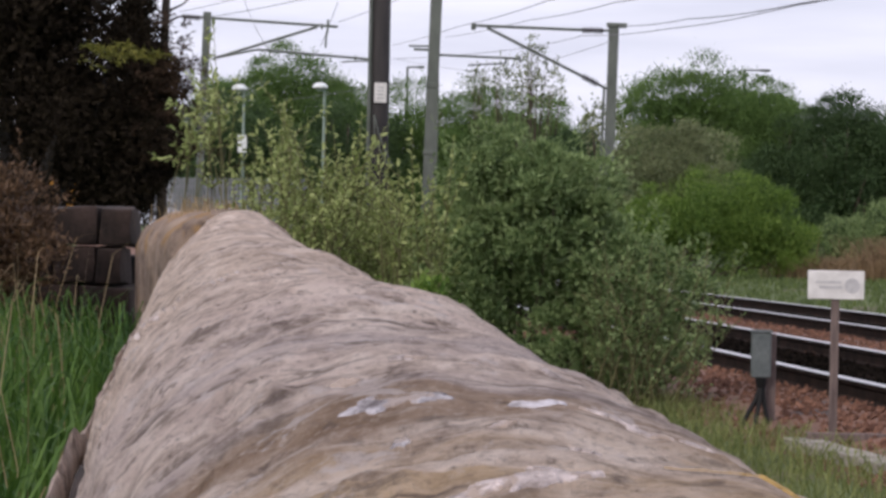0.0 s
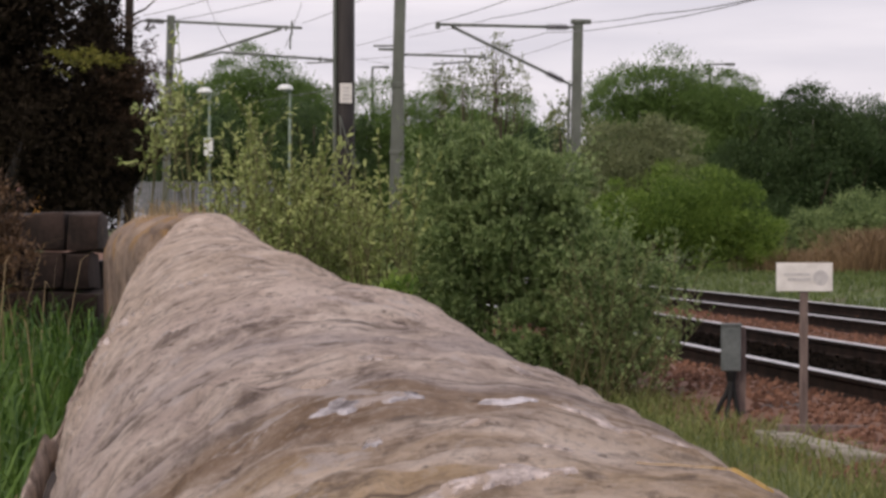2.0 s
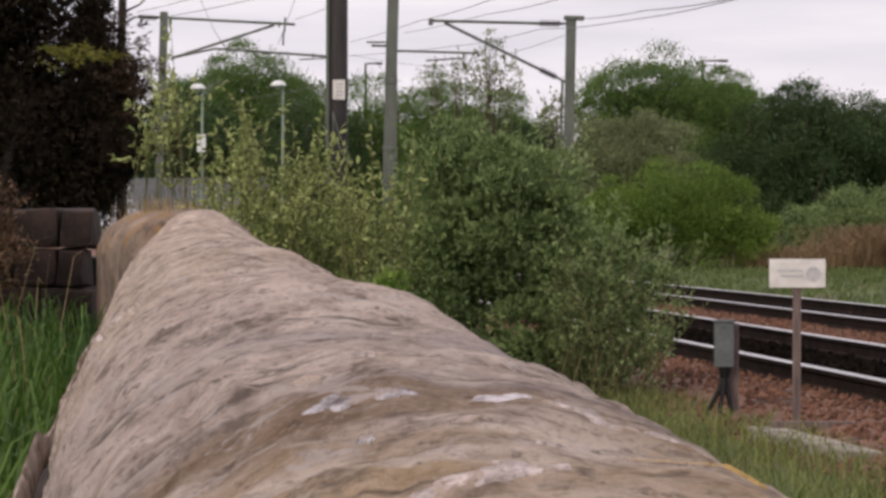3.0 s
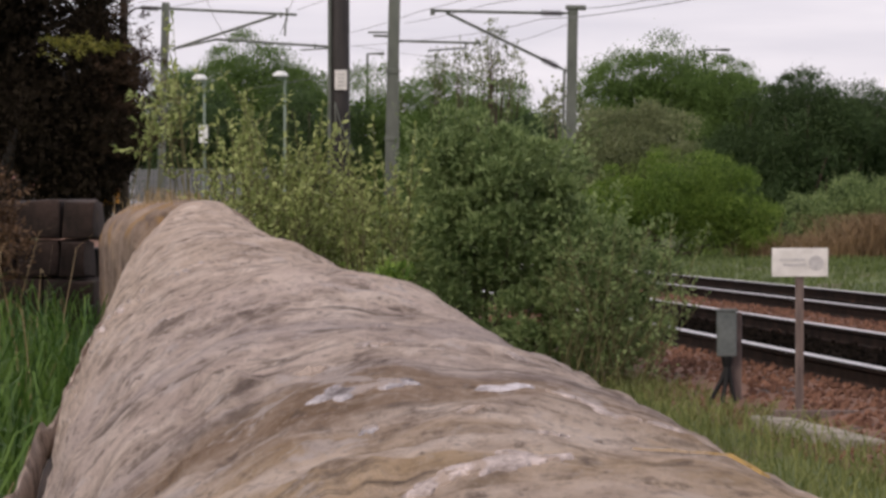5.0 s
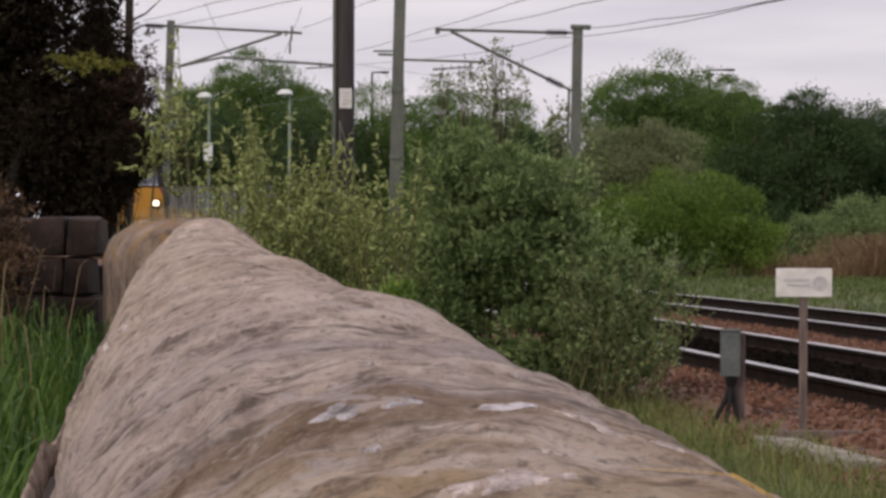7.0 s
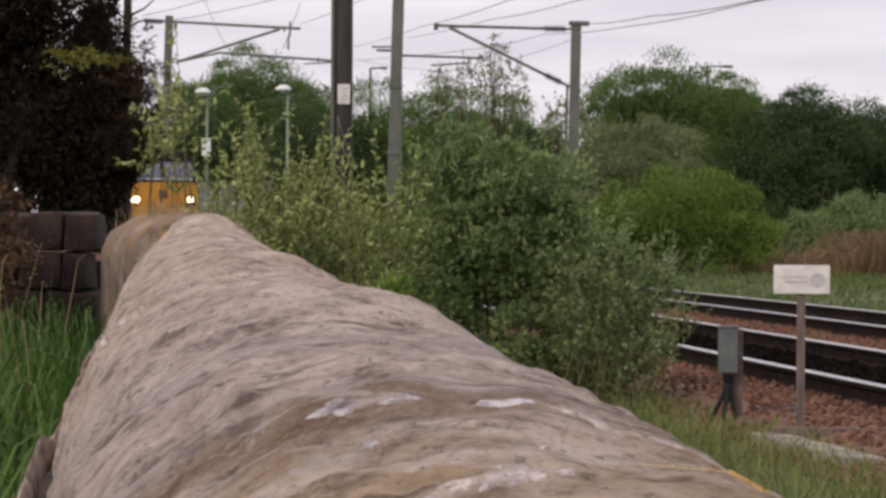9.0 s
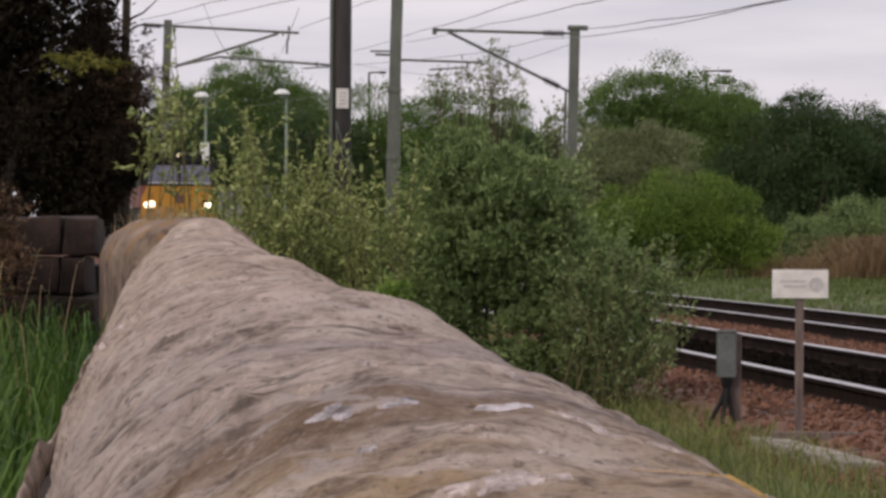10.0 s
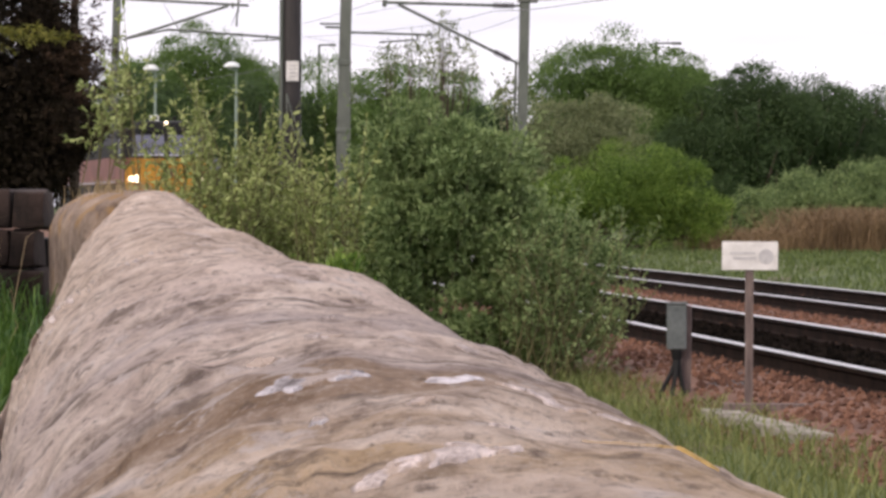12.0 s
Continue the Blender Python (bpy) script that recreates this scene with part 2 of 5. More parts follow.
# lilac-grey base carries part of the sky's reflection in the panes
M_GLASS = mat("sky_tinted_windscreen", (0.09, 0.095, 0.13), (0.14, 0.145, 0.19), 2, 0.15)
M_HEAD = glow("lit_headlamp", (1.0, 0.78, 0.50), 2.4)
M_BARK = mat("bark", (0.035, 0.026, 0.02), (0.10, 0.075, 0.055), 8, 0.95, stretch=(2, 2, 0.4))
M_TWIG = mat("green_twig", (0.07, 0.065, 0.03), (0.15, 0.14, 0.06), 8, 0.9)


def leafmat(name, a, b, scale=1.5, soft=0.35):
    return mat(name, a, b, scale, 0.5, per="island", soft=soft, spec=0.2)


M_WILLOW = leafmat("willow_leaf", (0.095, 0.15, 0.052), (0.31, 0.40, 0.17))
M_PALE = leafmat("pale_sallow_leaf", (0.16, 0.205, 0.06), (0.44, 0.50, 0.20))
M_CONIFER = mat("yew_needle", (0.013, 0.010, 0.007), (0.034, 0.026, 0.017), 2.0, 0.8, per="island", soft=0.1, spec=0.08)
M_CONIFER_TIP = leafmat("yew_new_tip", (0.09, 0.10, 0.02), (0.24, 0.23, 0.05), 2.0, 0.25)
M_HEDGE = leafmat("brown_hedge_leaf", (0.06, 0.036, 0.021), (0.17, 0.105, 0.06), 3.0, 0.2)
M_TREE = leafmat("tree_leaf", (0.070, 0.125, 0.032), (0.17, 0.265, 0.075), 0.5)
M_TREE_DARK = leafmat("dark_tree_leaf", (0.034, 0.064, 0.024), (0.085, 0.135, 0.052), 0.5, 0.25)
M_CONIFER_BROWN = mat("withered_needle", (0.028, 0.019, 0.013), (0.085, 0.055, 0.036), 2.0, 0.85, per="island", soft=0.1, spec=0.08)
M_BRIGHT = leafmat("bright_shrub_leaf", (0.075, 0.14, 0.024), (0.25, 0.36, 0.075), 0.7)
M_GREYLEAF = leafmat("grey_green_leaf", (0.11, 0.14, 0.065), (0.31, 0.34, 0.18), 0.7)


# ---- mesh helpers ----
def mesh(name, bm, material, smooth=False):
    me = bpy.data.meshes.new(name)
    bm.to_mesh(me)
    bm.free()
    for m in material if isinstance(material, (list, tuple)) else [material]:
        me.materials.append(m)
    if smooth:
        me.polygons.foreach_set("use_smooth", [True] * len(me.polygons))
    return me


def part(name, bm, material, parent, label="", smooth=False):
    ob = new(name, mesh(name, bm, material, smooth))
    ob.parent = parent
    if label:
        ob["label"] = label
    return ob


def thing(name, m, label, category, group="", kind=""):
    ob = new(name)
    ob.empty_display_size = 0.1
    ob.matrix_basis = m
    return tagged(ob, label, category, group, kind)


def box(bm, lo, hi, bevel=0.0, m=Matrix()):
    c = [(a + b) / 2 for a, b in zip(lo, hi)]
    d = [b - a for a, b in zip(lo, hi)]
    r = bmesh.ops.create_cube(bm, size=1.0, matrix=m @ Matrix.Translation(c) @ Matrix.Diagonal((*d, 1)))
    if bevel:
        es = list({e for v in r["verts"] for e in v.link_edges})
        bmesh.ops.bevel(bm, geom=es, offset=bevel, segments=2, profile=0.6, affect="EDGES")
    return bm


def tube(bm, a, b, ra, rb=None, n=8):
    a, b = Vector(a), Vector(b)
    q = (b - a).to_track_quat("Z", "Y").to_matrix().to_4x4()
    bmesh.ops.create_cone(bm, cap_ends=True, segments=n, radius1=ra, radius2=ra if rb is None else rb, depth=(b - a).length,
                          matrix=Matrix.Translation((a + b) / 2) @ q)
    return bm


def path_tube(bm, pts, radii, n=6):
    """A tapered tube along points."""
    rings = []
    for k, p in enumerate(pts):
        p = Vector(p)
        d = (Vector(pts[min(k + 1, len(pts) - 1)]) - Vector(pts[max(k - 1, 0)])).normalized()
        u = d.orthogonal().normalized()
        w = d.cross(u)
        rings.append([bm.verts.new(p + float(radii[k]) * (math.cos(2 * math.pi * i / n) * u + math.sin(2 * math.pi * i / n) * w)) for i in range(n)])
    for r0, r1 in zip(rings, rings[1:]):
        for i in range(n):
            bm.faces.new((r0[i], r0[(i + 1) % n], r1[(i + 1) % n], r1[i]))
    bm.faces.new(rings[0][::-1])
    bm.faces.new(rings[-1])
    return bm


def leaves(name, pts, dirs, length, width, material, rng, fold=0.25, oval=False):
    """Many small folded leaves: a diamond of two triangles each, or an oval of four."""
    n = len(pts)
    d = dirs / np.maximum(np.linalg.norm(dirs, axis=1, keepdims=True), 1e-6)
    side = np.cross(d, rng.normal(size=(n, 3)))
    side /= np.maximum(np.linalg.norm(side, axis=1, keepdims=True), 1e-6)
    nor = np.cross(side, d)
    ln = length * rng.uniform(0.6, 1.3, (n, 1))
    wd = width * rng.uniform(0.7, 1.3, (n, 1))
    if oval:
        rows = ((0, 0), (0.25, 0.42), (0.68, 0.45), (1, 0), (0.68, -0.45), (0.25, -0.42))
        tris = (0, 1, 5, 1, 2, 5, 2, 4, 5, 2, 3, 4)
    else:
        rows = ((0, 0), (0.45, 0.5), (1, 0), (0.45, -0.5))
        tris = (0, 1, 2, 0, 2, 3)
    k, m = len(rows), len(tris)
    v = np.empty((n, k, 3))
    for q, (a, s) in enumerate(rows):
        v[:, q] = pts + d * ln * a + side * wd * s + nor * wd * fold * (abs(s) * 2)
    me = bpy.data.meshes.new(name)
    me.vertices.add(k * n)
    me.vertices.foreach_set("co", v.ravel())
    me.loops.add(m * n)
    me.loops.foreach_set("vertex_index", (np.arange(n)[:, None] * k + np.array(tris)).ravel().astype(np.int32))
    me.polygons.add(m // 3 * n)
    me.polygons.foreach_set("loop_start", np.arange(0, m * n, 3, dtype=np.int32))
    me.update()
    me.validate()
    me.materials.append(material)
    return me


def smoothstep(a, b, v):
    t = min(1.0, max(0.0, (v - a) / (b - a)))
    return t * t * (3 - 2 * t)


def near_track(y):
    """The x of the near track's centre, where it passes y: straight, then curving away."""
    return 1.65 - 0.125 * (y - 34) - 0.00078 * max(0.0, y - 34) ** 2


def far_track(y):
    return near_track(y) + 3.28 + 0.00022 * max(0.0, y - 60) ** 2


def track_z(y):
    """The line dips slightly past the shrubs and climbs again beyond."""
    return -0.25 * smoothstep(50, 84, y) + 0.0142 * max(0.0, y - 86)


def wall_x(s):
    return -0.1148 * s


def ground_z(x, y):
    """Railway side low, the field behind the wall higher, a slight rise far off."""
    xn = near_track(y)
    low = -0.24 - 0.10 * smoothstep(xn + 1.2, xn - 1.0, x) * 0.3 + track_z(y)
    if x > xn + 5.2:
        low = -0.22 + 0.15 * smoothstep(xn + 5.2, xn + 9, x) + track_z(y) * (1 - smoothstep(xn + 5.2, xn + 9, x))
    field = 0.36 + 0.02 * min(y, 22)
    edge = wall_x(y) + 0.15 if y < 8 else wall_x(8) + 0.15 - (y - 8) * 0.9
    f = smoothstep(edge + 0.06, edge - 0.06, x) if y < 9 else smoothstep(edge + 1.0, edge - 0.5, x)
    if y < -1:
        f = smoothstep(edge + 0.3, edge - 0.3, x)
    f *= 1 - smoothstep(45, 70, y)
    z = low * (1 - f) + field * f
    z += 0.03 * noise.noise((x * 0.7, y * 0.7, 0.0)) * (1 - smoothstep(xn - 1.6, xn - 1.2, x) * smoothstep(xn + 6.6, xn + 5, x))
    z += 9.0 * smoothstep(190, 420, y) * smoothstep(-60, 60, x)
    return z


# ---- ground ----
def build_ground():
    ys = [-60, -30, -15, -8, -4, -2, -1] + [k * 0.5 for k in range(0, 50)] + [25 + k for k in range(0, 60)]
    ys += [85 + 4 * k for k in range(0, 30)] + [210, 240, 280, 330, 400, 600, 1000, 2000, 3500]
    bx = [-3000, -900, -300, -120, -60, -35, -20, -12, -8] + [-6 + 0.25 * k for k in range(0, 73)] + [13, 15, 18, 22, 28, 36, 50, 80, 140, 300, 900, 3000]
    verts, faces, nx = [], [], len(bx)
    for y in ys:
        shift = wall_x(max(0.0, min(y, 120)))
        for x in bx:
            verts.append((x + shift, y, ground_z(x + shift, y)))
    for j in range(len(ys) - 1):
        for i in range(nx - 1):
            a = j * nx + i
            faces.append((a, a + 1, a + nx + 1, a + nx))
    me = bpy.data.meshes.new("ground")
    me.from_pydata(verts, [], faces)
    me.polygons.foreach_set("use_smooth", [True] * len(me.polygons))
    me.materials.append(M_SOIL)
    tagged(new("ground", me), "grassy ground on both sides of the stone wall", "ground", kind="structure")


build_ground()


# ---- tracks ----
def ribbon(bm, fn, y0, y1, step, profile):
    """Sweeps a closed profile (offset, z) along a track line."""
    rings, y = [], y0
    while y <= y1 + 1e-6:
        d = Vector((fn(y + 0.1) - fn(y - 0.1), 0.2, 0)).normalized()
        r = Vector((d.y, -d.x, 0))
        c = Vector((fn(y), y, track_z(y)))
        rings.append([bm.verts.new(c + r * o + Vector((0, 0, z))) for o, z in profile])
        y += step
    k = len(profile)
    for a, b in zip(rings, rings[1:]):
        for i in range(k):
            bm.faces.new((a[i], a[(i + 1) % k], b[(i + 1) % k], b[i]))
    bm.faces.new(rings[0][::-1])
    bm.faces.new(rings[-1])
    bmesh.ops.recalc_face_normals(bm, faces=bm.faces)
    return bm


def build_track(fn, name_label, y0=4.0, y1=150.0):
    tr = thing("railway_track", Matrix(), name_label, "railway track", "parallel tracks", "structure")
    for side in (-1, 1):
        o = side * 0.7525
        rail = part("rail", ribbon(bmesh.new(), fn, y0, y1, 2.0, [(o - 0.07, -0.155), (o + 0.07, -0.155), (o + 0.07, -0.14), (o + 0.012, -0.12), (o + 0.012, -0.045),
                    (o + 0.035, -0.035), (o + 0.035, -0.008), (o - 0.035, -0.008), (o - 0.035, -0.035), (o - 0.012, -0.045), (o - 0.012, -0.12), (o - 0.07, -0.14)]), M_RAIL, tr)
        part("rail_head", ribbon(bmesh.new(), fn, y0, y1, 2.0, [(o - 0.036, -0.007), (o + 0.036, -0.007), (o + 0.034, 0.0), (o - 0.034, 0.0)]), M_RAILHEAD, rail, "bright worn running surface")
    bm = box(bmesh.new(), (-1.25, -0.125, -0.31), (1.25, 0.125, -0.165), 0.015)
    me = mesh("sleeper", bm, M_SLEEPER)
    y = y0 + 0.3
    while y < y1:
        s = new("sleeper", me)
        s.parent = tr
        s.matrix_basis = pose(fn(y), y, track_z(y), 0, 0, math.degrees(math.atan2(0.2, fn(y + 0.1) - fn(y - 0.1))) - 90)
        y += 0.65 if y < 80 else 1.3
    return tr


build_track(near_track, "near railway track with bright rail heads over dark ballast", 4.0, 178.0)
build_track(far_track, "farther railway track with bright rail heads over dark ballast", 4.0, 118.0)


def build_ballast():
    prof = [(-2.45, -0.34), (-1.5, -0.155), (-0.84, -0.15), (4.12, -0.15), (4.8, -0.155), (5.7, -0.34)]
    tagged(part("ballast_bed", ribbon(bmesh.new(), near_track, 2.0, 182.0, 2.0, prof + [(5.7, -0.5), (-2.45, -0.5)]), M_BALLAST, None),
           "reddish-brown ballast bed under both tracks", "ballast", kind="structure")
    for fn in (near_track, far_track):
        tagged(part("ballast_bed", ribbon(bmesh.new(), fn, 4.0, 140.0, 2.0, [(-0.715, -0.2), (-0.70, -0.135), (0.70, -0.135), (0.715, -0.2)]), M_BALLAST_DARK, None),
               "near-black ballast between the rails", "ballast", kind="structure")
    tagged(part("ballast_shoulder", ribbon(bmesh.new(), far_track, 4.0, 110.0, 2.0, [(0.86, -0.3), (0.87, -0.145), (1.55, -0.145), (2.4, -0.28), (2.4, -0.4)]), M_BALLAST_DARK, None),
           "near-black ballast shoulder beside the far rail", "ballast", kind="structure")
    rng = np.random.default_rng(4)

    def chips(name, n, lo, hi, z, material, label):
        y = 13 + 45 * rng.random(n) ** 1.6
        o = rng.uniform(lo, hi, n)
        if z is None:
            for a, c in ((-0.72, 0.72), (2.56, 4.0)):
                inside = (o > a) & (o < c)
                o = np.where(inside, np.where(rng.random(n) < 0.5, a - 0.9 * rng.random(n), c + 0.9 * rng.random(n)), o)
        x = np.array([near_track(v) for v in y]) + o
        zz = z if z is not None else np.interp(o, [p[0] for p in prof], [p[1] for p in prof])
        c = np.stack([x, y, zz + rng.uniform(-0.005, 0.015, n)], 1)
        base = np.array([(1, 0, 0), (-1, 0, 0), (0, 1, 0), (0, -1, 0), (0, 0, 1), (0, 0, -1)], float)
        v = c[:, None] + base[None] * rng.uniform(0.013, 0.032, (n, 6, 1)) + rng.normal(0, 0.005, (n, 6, 3))
        f = np.array([(0, 2, 4), (2, 1, 4), (1, 3, 4), (3, 0, 4), (2, 0, 5), (1, 2, 5), (3, 1, 5), (0, 3, 5)])
        idx = (np.arange(n)[:, None, None] * 6 + f[None]).reshape(-1, 3)
        me = bpy.data.meshes.new(name)
        me.from_pydata(v.reshape(-1, 3).tolist(), [], idx.tolist())
        me.materials.append(material)
        tagged(new(name, me), label, "ballast", kind="stuff")

    chips("ballast_stones", 24000, -2.3, 5.5, None, M_CHIP, "loose reddish ballast stones beside the rails")
    chips("ballast_stones", 5000, -0.66, 0.66, -0.13, M_CHIP_DARK, "near-black ballast stones between the rails")


build_ballast()


# ---- the stone wall ----
def wall_point(s, ex, ez):
    """s metres along the wall, ex across it, ez up from the sight line along its crest."""
    return Vector((wall_x(s) + ex, s, 1.0 + 0.0194 * s + ez))


WALL_S = [-1.5, 1.0, 1.5, 2.1, 2.55, 2.72, 3.1, 3.6, 4.5, 5.4, 7.1, 8.2]
WALL_L = [-0.085, -0.076, -0.070, -0.066, -0.065, -0.065, -0.063, -0.058, -0.044, -0.022, 0.045, 0.06]
WALL_R = [0.33, 0.328, 0.340, 0.346, 0.342, 0.318, 0.324, 0.328, 0.328, 0.33, 0.34, 0.33]


def coping_point(s, u, s0, s1, wide, drop, seed):
    """A point of a coping stone's weathered surface: s along the wall, u from its field side (0) to its track side (1)."""
    left, right = float(np.interp(s, WALL_S, WALL_L)), float(np.interp(s, WALL_S, WALL_R))
    c, a = (left + right) / 2, (right - left) / 2 * wide
    d = max(0.0, min(s - s0, s1 - s))
    r = 1 - 0.10 * max(0.0, 1 - d / 0.06) ** 2
    th = math.pi * (1.0 - u)
    ct, st = math.cos(th), math.sin(th)
    p = wall_point(s, c + a * r * math.copysign(abs(ct) ** 0.92, ct), -0.305 - drop + 0.22 * r * st ** 0.95)
    out = Vector((ct, 0, st + 0.2)).normalized()
    v = Vector((p.x, p.y * 0.55, p.z)) + Vector((seed, 0, 0))
    g = noise.fractal(v * 5, 1.0, 2.0, 3)
    m = noise.fractal(Vector((v.x, v.y * 0.6, v.z)) * 26, 0.9, 2.0, 3)
    q = p.y * 9 + p.x * 5 + p.z * 7 + 1.6 * noise.fractal(v * 6, 1.0, 2.0, 3)
    k = q - math.floor(q)
    ledge = (k if k < 0.86 else (1 - k) * 6.1) * max(0.0, 0.35 + noise.noise(v * 4.3))
    q2 = p.y * 16 + p.x * 9 + p.z * 12 + 2.2 * noise.fractal(v * 13, 1.0, 2.0, 2)
    k2 = q2 - math.floor(q2)
    ledge2 = (k2 if k2 < 0.8 else (1 - k2) * 4) * max(0.0, 0.2 + noise.noise(v * 9.1 + Vector((0, 5, 0))))
    return p + out * (0.005 * g + 0.0036 * m + 0.0075 * ledge + 0.0048 * ledge2 - 0.0045), out


def coping_stone(parent, s0, s1, wide, drop, seed, step, nu):
    """One rounded coping stone of split sandstone, from s0 to s1 along the wall."""
    ns = max(8, int((s1 - s0) / step))
    k = nu + 3
    verts = []
    for j in range(ns + 1):
        s = s0 + (s1 - s0) * j / ns
        for i in range(nu + 1):
            verts.append(coping_point(s, i / nu, s0, s1, wide, drop, seed)[0])
        left, right = float(np.interp(s, WALL_S, WALL_L)), float(np.interp(s, WALL_S, WALL_R))
        c, a = (left + right) / 2, (right - left) / 2 * wide
        verts += [wall_point(s, c + a * 0.93, -0.335 - drop), wall_point(s, c - a * 0.93, -0.335 - drop)]
    faces = [(j * k + i, j * k + (i + 1) % k, (j + 1) * k + (i + 1) % k, (j + 1) * k + i) for j in range(ns) for i in range(k)]
    faces += [tuple(range(k))[::-1], tuple(ns * k + i for i in range(k))]
    me = bpy.data.meshes.new("coping_stone")
    me.from_pydata(verts, [], faces)
    me.polygons.foreach_set("use_smooth", [True] * len(me.polygons))
    me.materials.append(M_STONE)
    ob = new("coping_stone", me)
    ob.parent = parent
    bm = bmesh.new()
    bm.from_mesh(me)
    bmesh.ops.recalc_face_normals(bm, faces=bm.faces)
    bm.to_mesh(me)
    bm.free()
    return ob


def lichen(stone, args, s, u, ds, du, skew, seed, material, lift=0.0008):
    """A ragged crust of lichen lying on a coping stone: ds long, du across, in the stone's own surface."""
    bm = bmesh.new()
    n, m = 72, 7
    rng = random.Random(seed)
    rings = []
    mid = bm.verts.new(coping_point(s, u, *args)[0] + Vector((0, 0, lift)))
    for j in range(1, m + 1):
        ring = []
        for i in range(n):
            a = 2 * math.pi * i / n
            rag = 1 + 0.75 * noise.noise((math.cos(a) * 1.9 + seed, math.sin(a) * 1.9, 0.3)) + 0.22 * noise.noise((math.cos(a) * 5 + seed, math.sin(a) * 6, 2.0)) + 0.07 * noise.noise((math.cos(a) * 15 + seed, math.sin(a) * 15, 4.0))
            x, y = math.cos(a) * rag * j / m, math.sin(a) * rag * j / m
            p, o = coping_point(s + ds * (y + skew * x), min(0.97, max(0.03, u + du * x)), *args)
            ring.append(bm.verts.new(p + o * (lift if j < m else -0.001)))
        rings.append(ring)
    for i in range(n):
        bm.faces.new((mid, rings[0][i], rings[0][(i + 1) % n]))
    for r0, r1 in zip(rings, rings[1:]):
        for i in range(n):
            bm.faces.new((r0[i], r1[i], r1[(i + 1) % n], r0[(i + 1) % n]))
    bmesh.ops.recalc_face_normals(bm, faces=bm.faces)
    part("lichen_patch", bm, material, stone, smooth=True)


def rough_block(parent, centre, size, turn, seed, material, name="stone"):
    bm = bmesh.new()
    box(bm, (-size[0] / 2, -size[1] / 2, -size[2] / 2), (size[0] / 2, size[1] / 2, size[2] / 2), min(size) * 0.07)
    bmesh.ops.subdivide_edges(bm, edges=bm.edges[:], cuts=2, use_grid_fill=True)
    for v in bm.verts:
        v.co += Vector((noise.noise(v.co * 9 + Vector((seed, 0, 0))), noise.noise(v.co * 9 + Vector((0, seed, 0))), noise.noise(v.co * 9 + Vector((0, 0, seed))))) * 0.012
    ob = part(name, bm, material, parent, smooth=True)
    ob.matrix_basis = Matrix.Translation(centre) @ pose(0, 0, 0, 0, 0, turn)
    return ob


